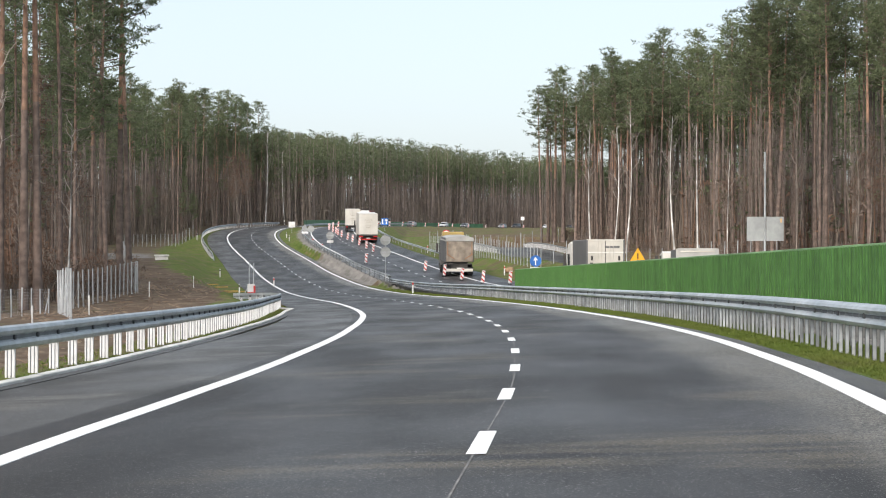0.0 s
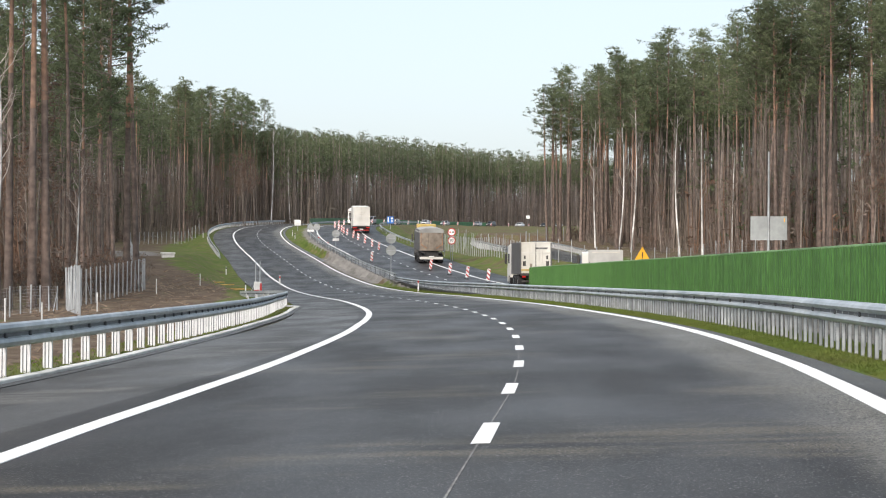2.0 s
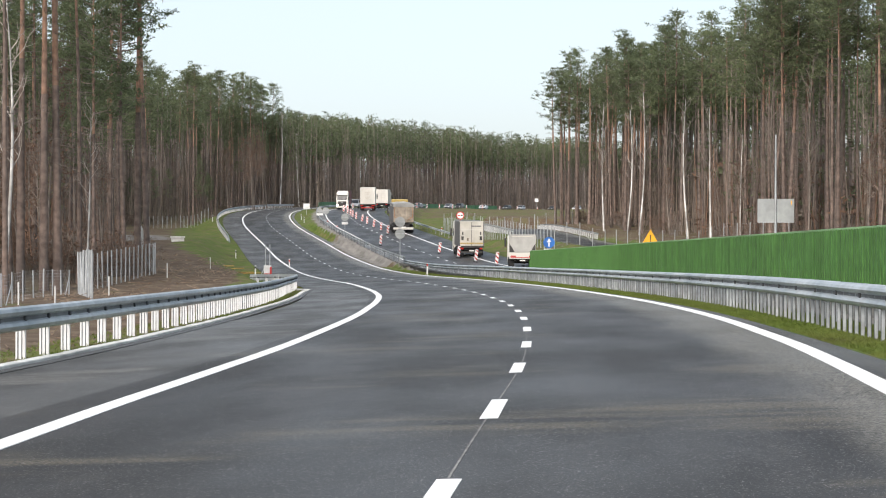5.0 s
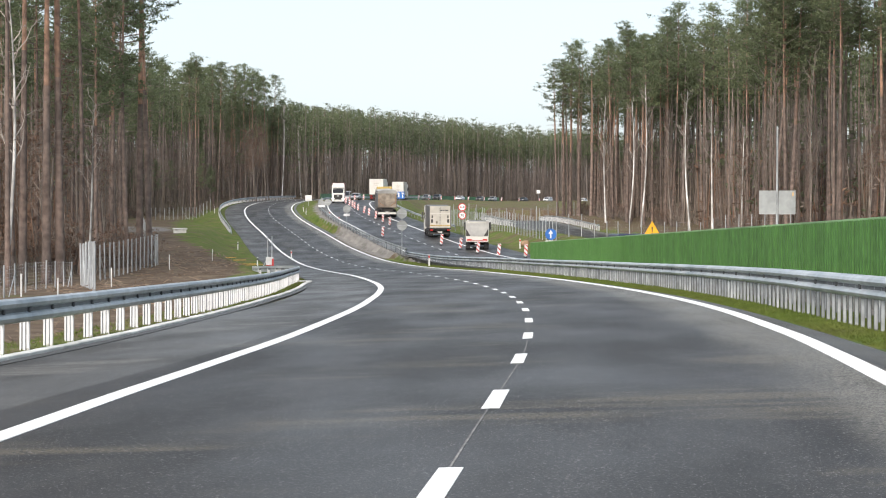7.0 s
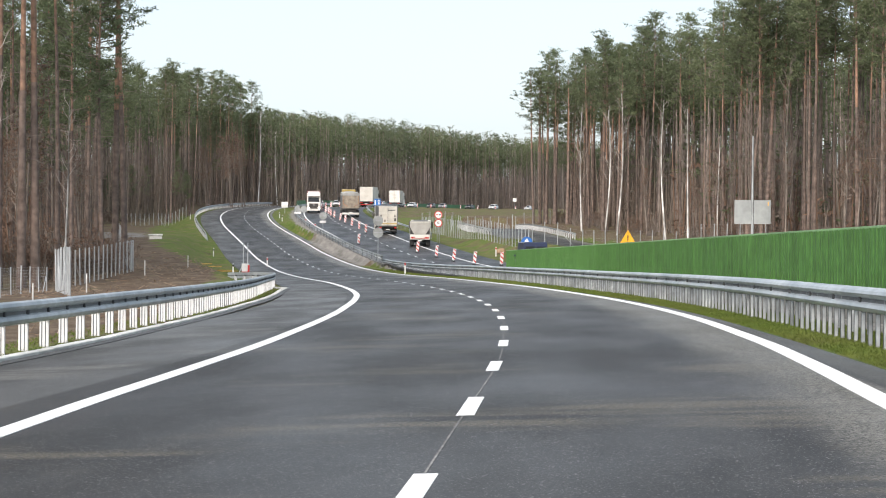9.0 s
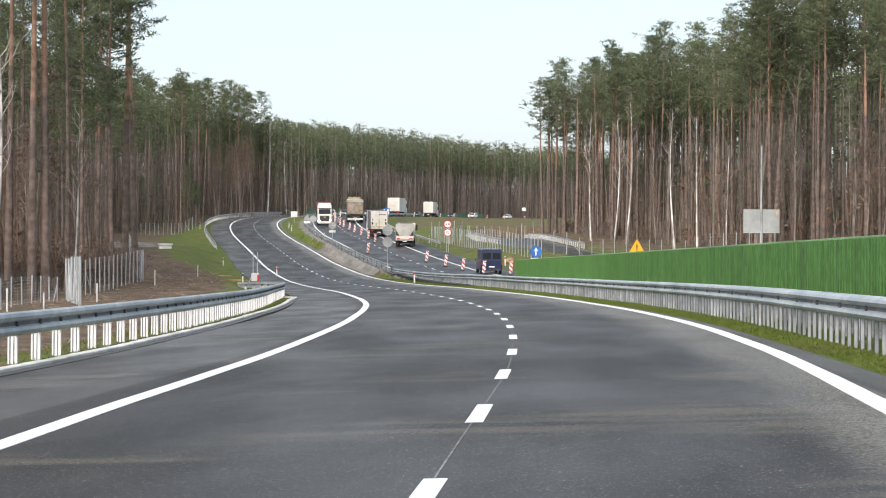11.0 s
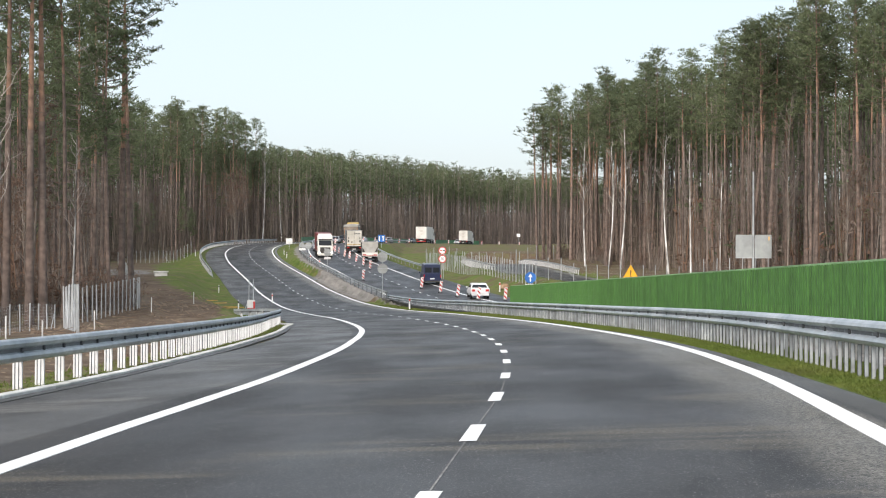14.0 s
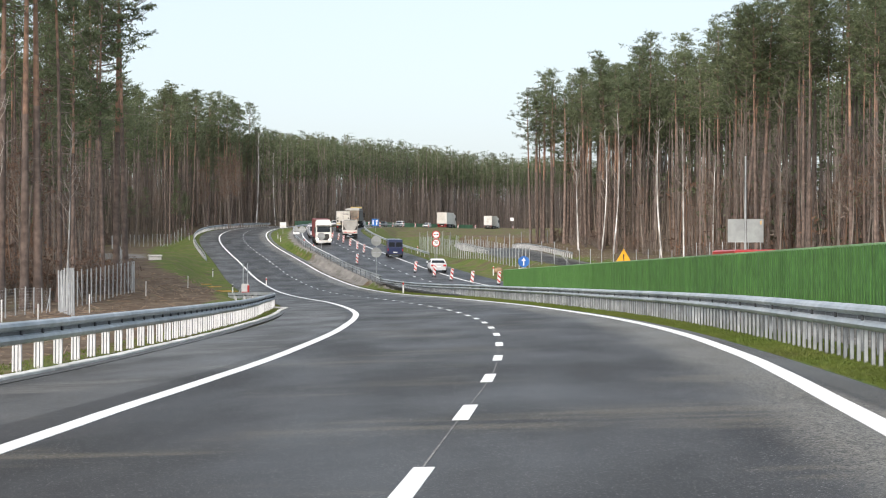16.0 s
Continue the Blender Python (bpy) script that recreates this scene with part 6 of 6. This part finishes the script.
        part("headlight", box(bmesh.new(), s * w * 0.66 - 0.17, s * w * 0.66 + 0.17, o + long_ - 0.12, o + long_ + 0.012, 0.62, 0.76, 0.01), LAMP, body)
        r = 0.33 if kind != "van" else 0.36
        wheel(root, s * (w - 0.12), o + 0.85, r, 0.22)
        wheel(root, s * (w - 0.12), o + long_ - 0.85, r, 0.22)
        part("mirror", box(bmesh.new(), s * (w + 0.1) - 0.08, s * (w + 0.1) + 0.08, o + roof[3] - 0.25, o + roof[3] - 0.15, b1 + 0.05, b1 + 0.2, 0.02), paint, body)
    part("plate", box(bmesh.new(), -0.26, 0.26, o - 0.015, o + 0.02, 0.62, 0.73), PLATE, body)
    part("bumper", box(bmesh.new(), -w * 0.9, w * 0.9, o - 0.01, o + 0.12, 0.3, 0.5, 0.03), CHASSIS if kind in ("suv", "van") else paint, body)
    part("grille", box(bmesh.new(), -0.45, 0.45, o + long_ - 0.03, o + long_ + 0.012, 0.45, 0.6), CHASSIS, body)
    if kind == "van":
        part("door_gap", box(bmesh.new(), -0.012, 0.012, o + 0.015, o + 0.06, 0.6, 2.1), CHASSIS, top)
    return root


DUMP = enlarge(tipper("grey tipper truck with a muddy brown tailgate", MUD), 1.13)
CREAM = box_trailer("dirty cream box truck with grey sides", TRUCK_CREAM, TRUCK_GREY, "cream", length=5.6, cab=TRUCK_WHITE, tall=3.68)
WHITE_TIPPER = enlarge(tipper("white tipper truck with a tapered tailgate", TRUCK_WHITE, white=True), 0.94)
WHITE_BOX = enlarge(box_trailer("white box trailer with a red underride bar", TRUCK_WHITE, TRUCK_WHITE, "red", length=8.5, cab=TRUCK_WHITE), 1.09)
LEAD_BOX = box_trailer("white box trailer with plain rear doors", TRUCK_WHITE, TRUCK_CREAM, "plain", length=5.2, cab=TRUCK_WHITE)
BLUE_VAN = car("dark blue panel van with closed rear doors", VAN_BLUE, "van")
WHITE_CAR = car("white saloon car with red tail lights", CAR_WHITE, "saloon")
RED_VAN = enlarge(car("red van behind the green barrier", CAR_RED, "van"), 1.22)


def oncoming_truck():
    root = tagged(new("truck"), "white truck cab with a red trailer and lit headlights", "truck", group="trucks on the diverted road")
    truck_cab(root, -2.3, TRUCK_WHITE, 3.7, True)
    part("roof_fairing", slab(bmesh.new(), [[(-1.15, -2.2, 3.6), (1.15, -2.2, 3.6), (1.1, -1.0, 3.55), (-1.1, -1.0, 3.55)], [(-1.1, -2.2, 3.95), (1.1, -2.2, 3.95), (1.0, -1.6, 3.8), (-1.0, -1.6, 3.8)]]), TRUCK_WHITE, root)
    part("trailer_body", box(bmesh.new(), -1.275, 1.275, -9.4, -2.9, 1.05, 3.95, 0.04), TRAILER_RED, root)
    running_gear(root, (-8.4, -7.1), -9.2, -4.0)
    return root


ONCOMING = enlarge(oncoming_truck(), 0.93)
QUEUE = [(434, car("silver van coming the other way", CAR_SILVER, "bus", front=True)), (469, car("grey saloon car with lit front", CAR_SILVER, "saloon", front=True)),
         (507, car("white hatchback car in traffic", CAR_WHITE, "hatch", front=True)), (530, car("silver saloon car in traffic", CAR_SILVER, "saloon", front=True)), (577, car("dark sport utility car in traffic", CAR_DARK, "suv", front=True)),
         (565, car("grey hatchback car in traffic", CAR_SILVER, "hatch", front=True)), (602, car("white saloon car with red tail lights", CAR_WHITE, "saloon", front=True)), (623, car("dark grey hatchback car in traffic", CAR_DARK, "hatch", front=True)),
         (635, car("silver hatchback car in traffic", CAR_SILVER, "hatch", front=True)), (661, car("dark saloon car in traffic", CAR_DARK, "saloon", front=True)), (681, car("white sport utility car in traffic", CAR_WHITE, "suv", front=True)), (710, car("white hatchback car in traffic", CAR_WHITE, "hatch", front=True))]


def drive(thing, w, rows, back=False, turn=-4):
    """Keys a vehicle along the diverted road: rows of seconds and distance, half a second apart once smoothed."""
    t, y = np.array(rows, float).T
    keys = []
    for s in np.arange(0, 16.01, 0.5):
        far = float(np.interp(s, t, [far_at(MAIN, v) for v in y]))
        d = y_at(MAIN, far)
        keys.append((float(s), lie(MAIN, d, w, 0.006, back) @ pose(0, 0, 0, 0, 0, 0 if back else float(np.interp(d, (120, 240, 300), (turn, turn, 0))))))
    walk(thing, keys)


def motions():
    drive(DUMP, 3.4, [(0, 181), (1.5, 199), (3.5, 224), (7, 262), (9, 288), (12.5, 325), (16, 362)])
    drive(CREAM, 3.4, [(0, 119), (1.5, 137), (2.5, 151), (3.5, 164), (7, 207), (9, 234), (12.5, 268), (14.5, 298), (16, 318)], turn=-3)
    drive(WHITE_TIPPER, 3.4, [(0, 98), (1.5, 115), (3.5, 136), (4.5, 147), (7, 180), (9, 204), (12.5, 243), (14.5, 264), (16, 284)], turn=-9)
    drive(WHITE_BOX, 3.4, [(0, 266), (1.5, 288), (3.5, 318), (7, 358), (9, 385), (12.5, 434), (14.5, 470), (16, 496)])
    drive(LEAD_BOX, 3.4, [(0, 313), (3.5, 355), (7, 398), (9, 428), (12.5, 490), (14.5, 522), (16, 548)])
    drive(BLUE_VAN, 3.5, [(0, 40), (7, 116), (9, 139), (12.5, 181), (14.5, 204), (16, 225)])
    drive(WHITE_CAR, 3.5, [(0, 8), (12.5, 149.5), (14.5, 172), (16, 189)])
    drive(RED_VAN, 3.5, [(0, -30), (14.5, 70.5), (16, 85)])
    drive(ONCOMING, -2.2, [(0, 407), (2, 384), (4, 359), (7, 326), (12.5, 281), (14.5, 270), (16, 262)], back=True)
    ahead = np.interp(np.arange(0, 16.5, 0.5), (0, 3, 7, 12.5, 14.5, 16), (434, 393, 349, 306, 294, 285))
    drive(QUEUE[0][1], -2.2, list(zip(np.arange(0, 16.5, 0.5), ahead)), back=True)
    ahead = np.array([far_at(MAIN, y) for y in ahead])
    for y0, thing in sorted(QUEUE[1:], key=lambda q: q[0]):      # each closes up behind the one before it
        ahead = np.maximum(far_at(MAIN, y0) - 14.5 * np.arange(0, 16.5, 0.5), ahead + 9.5)
        drive(thing, -2.2, [(t, y_at(MAIN, f)) for t, f in zip(np.arange(0, 16.5, 0.5), ahead)], back=True)


motions()
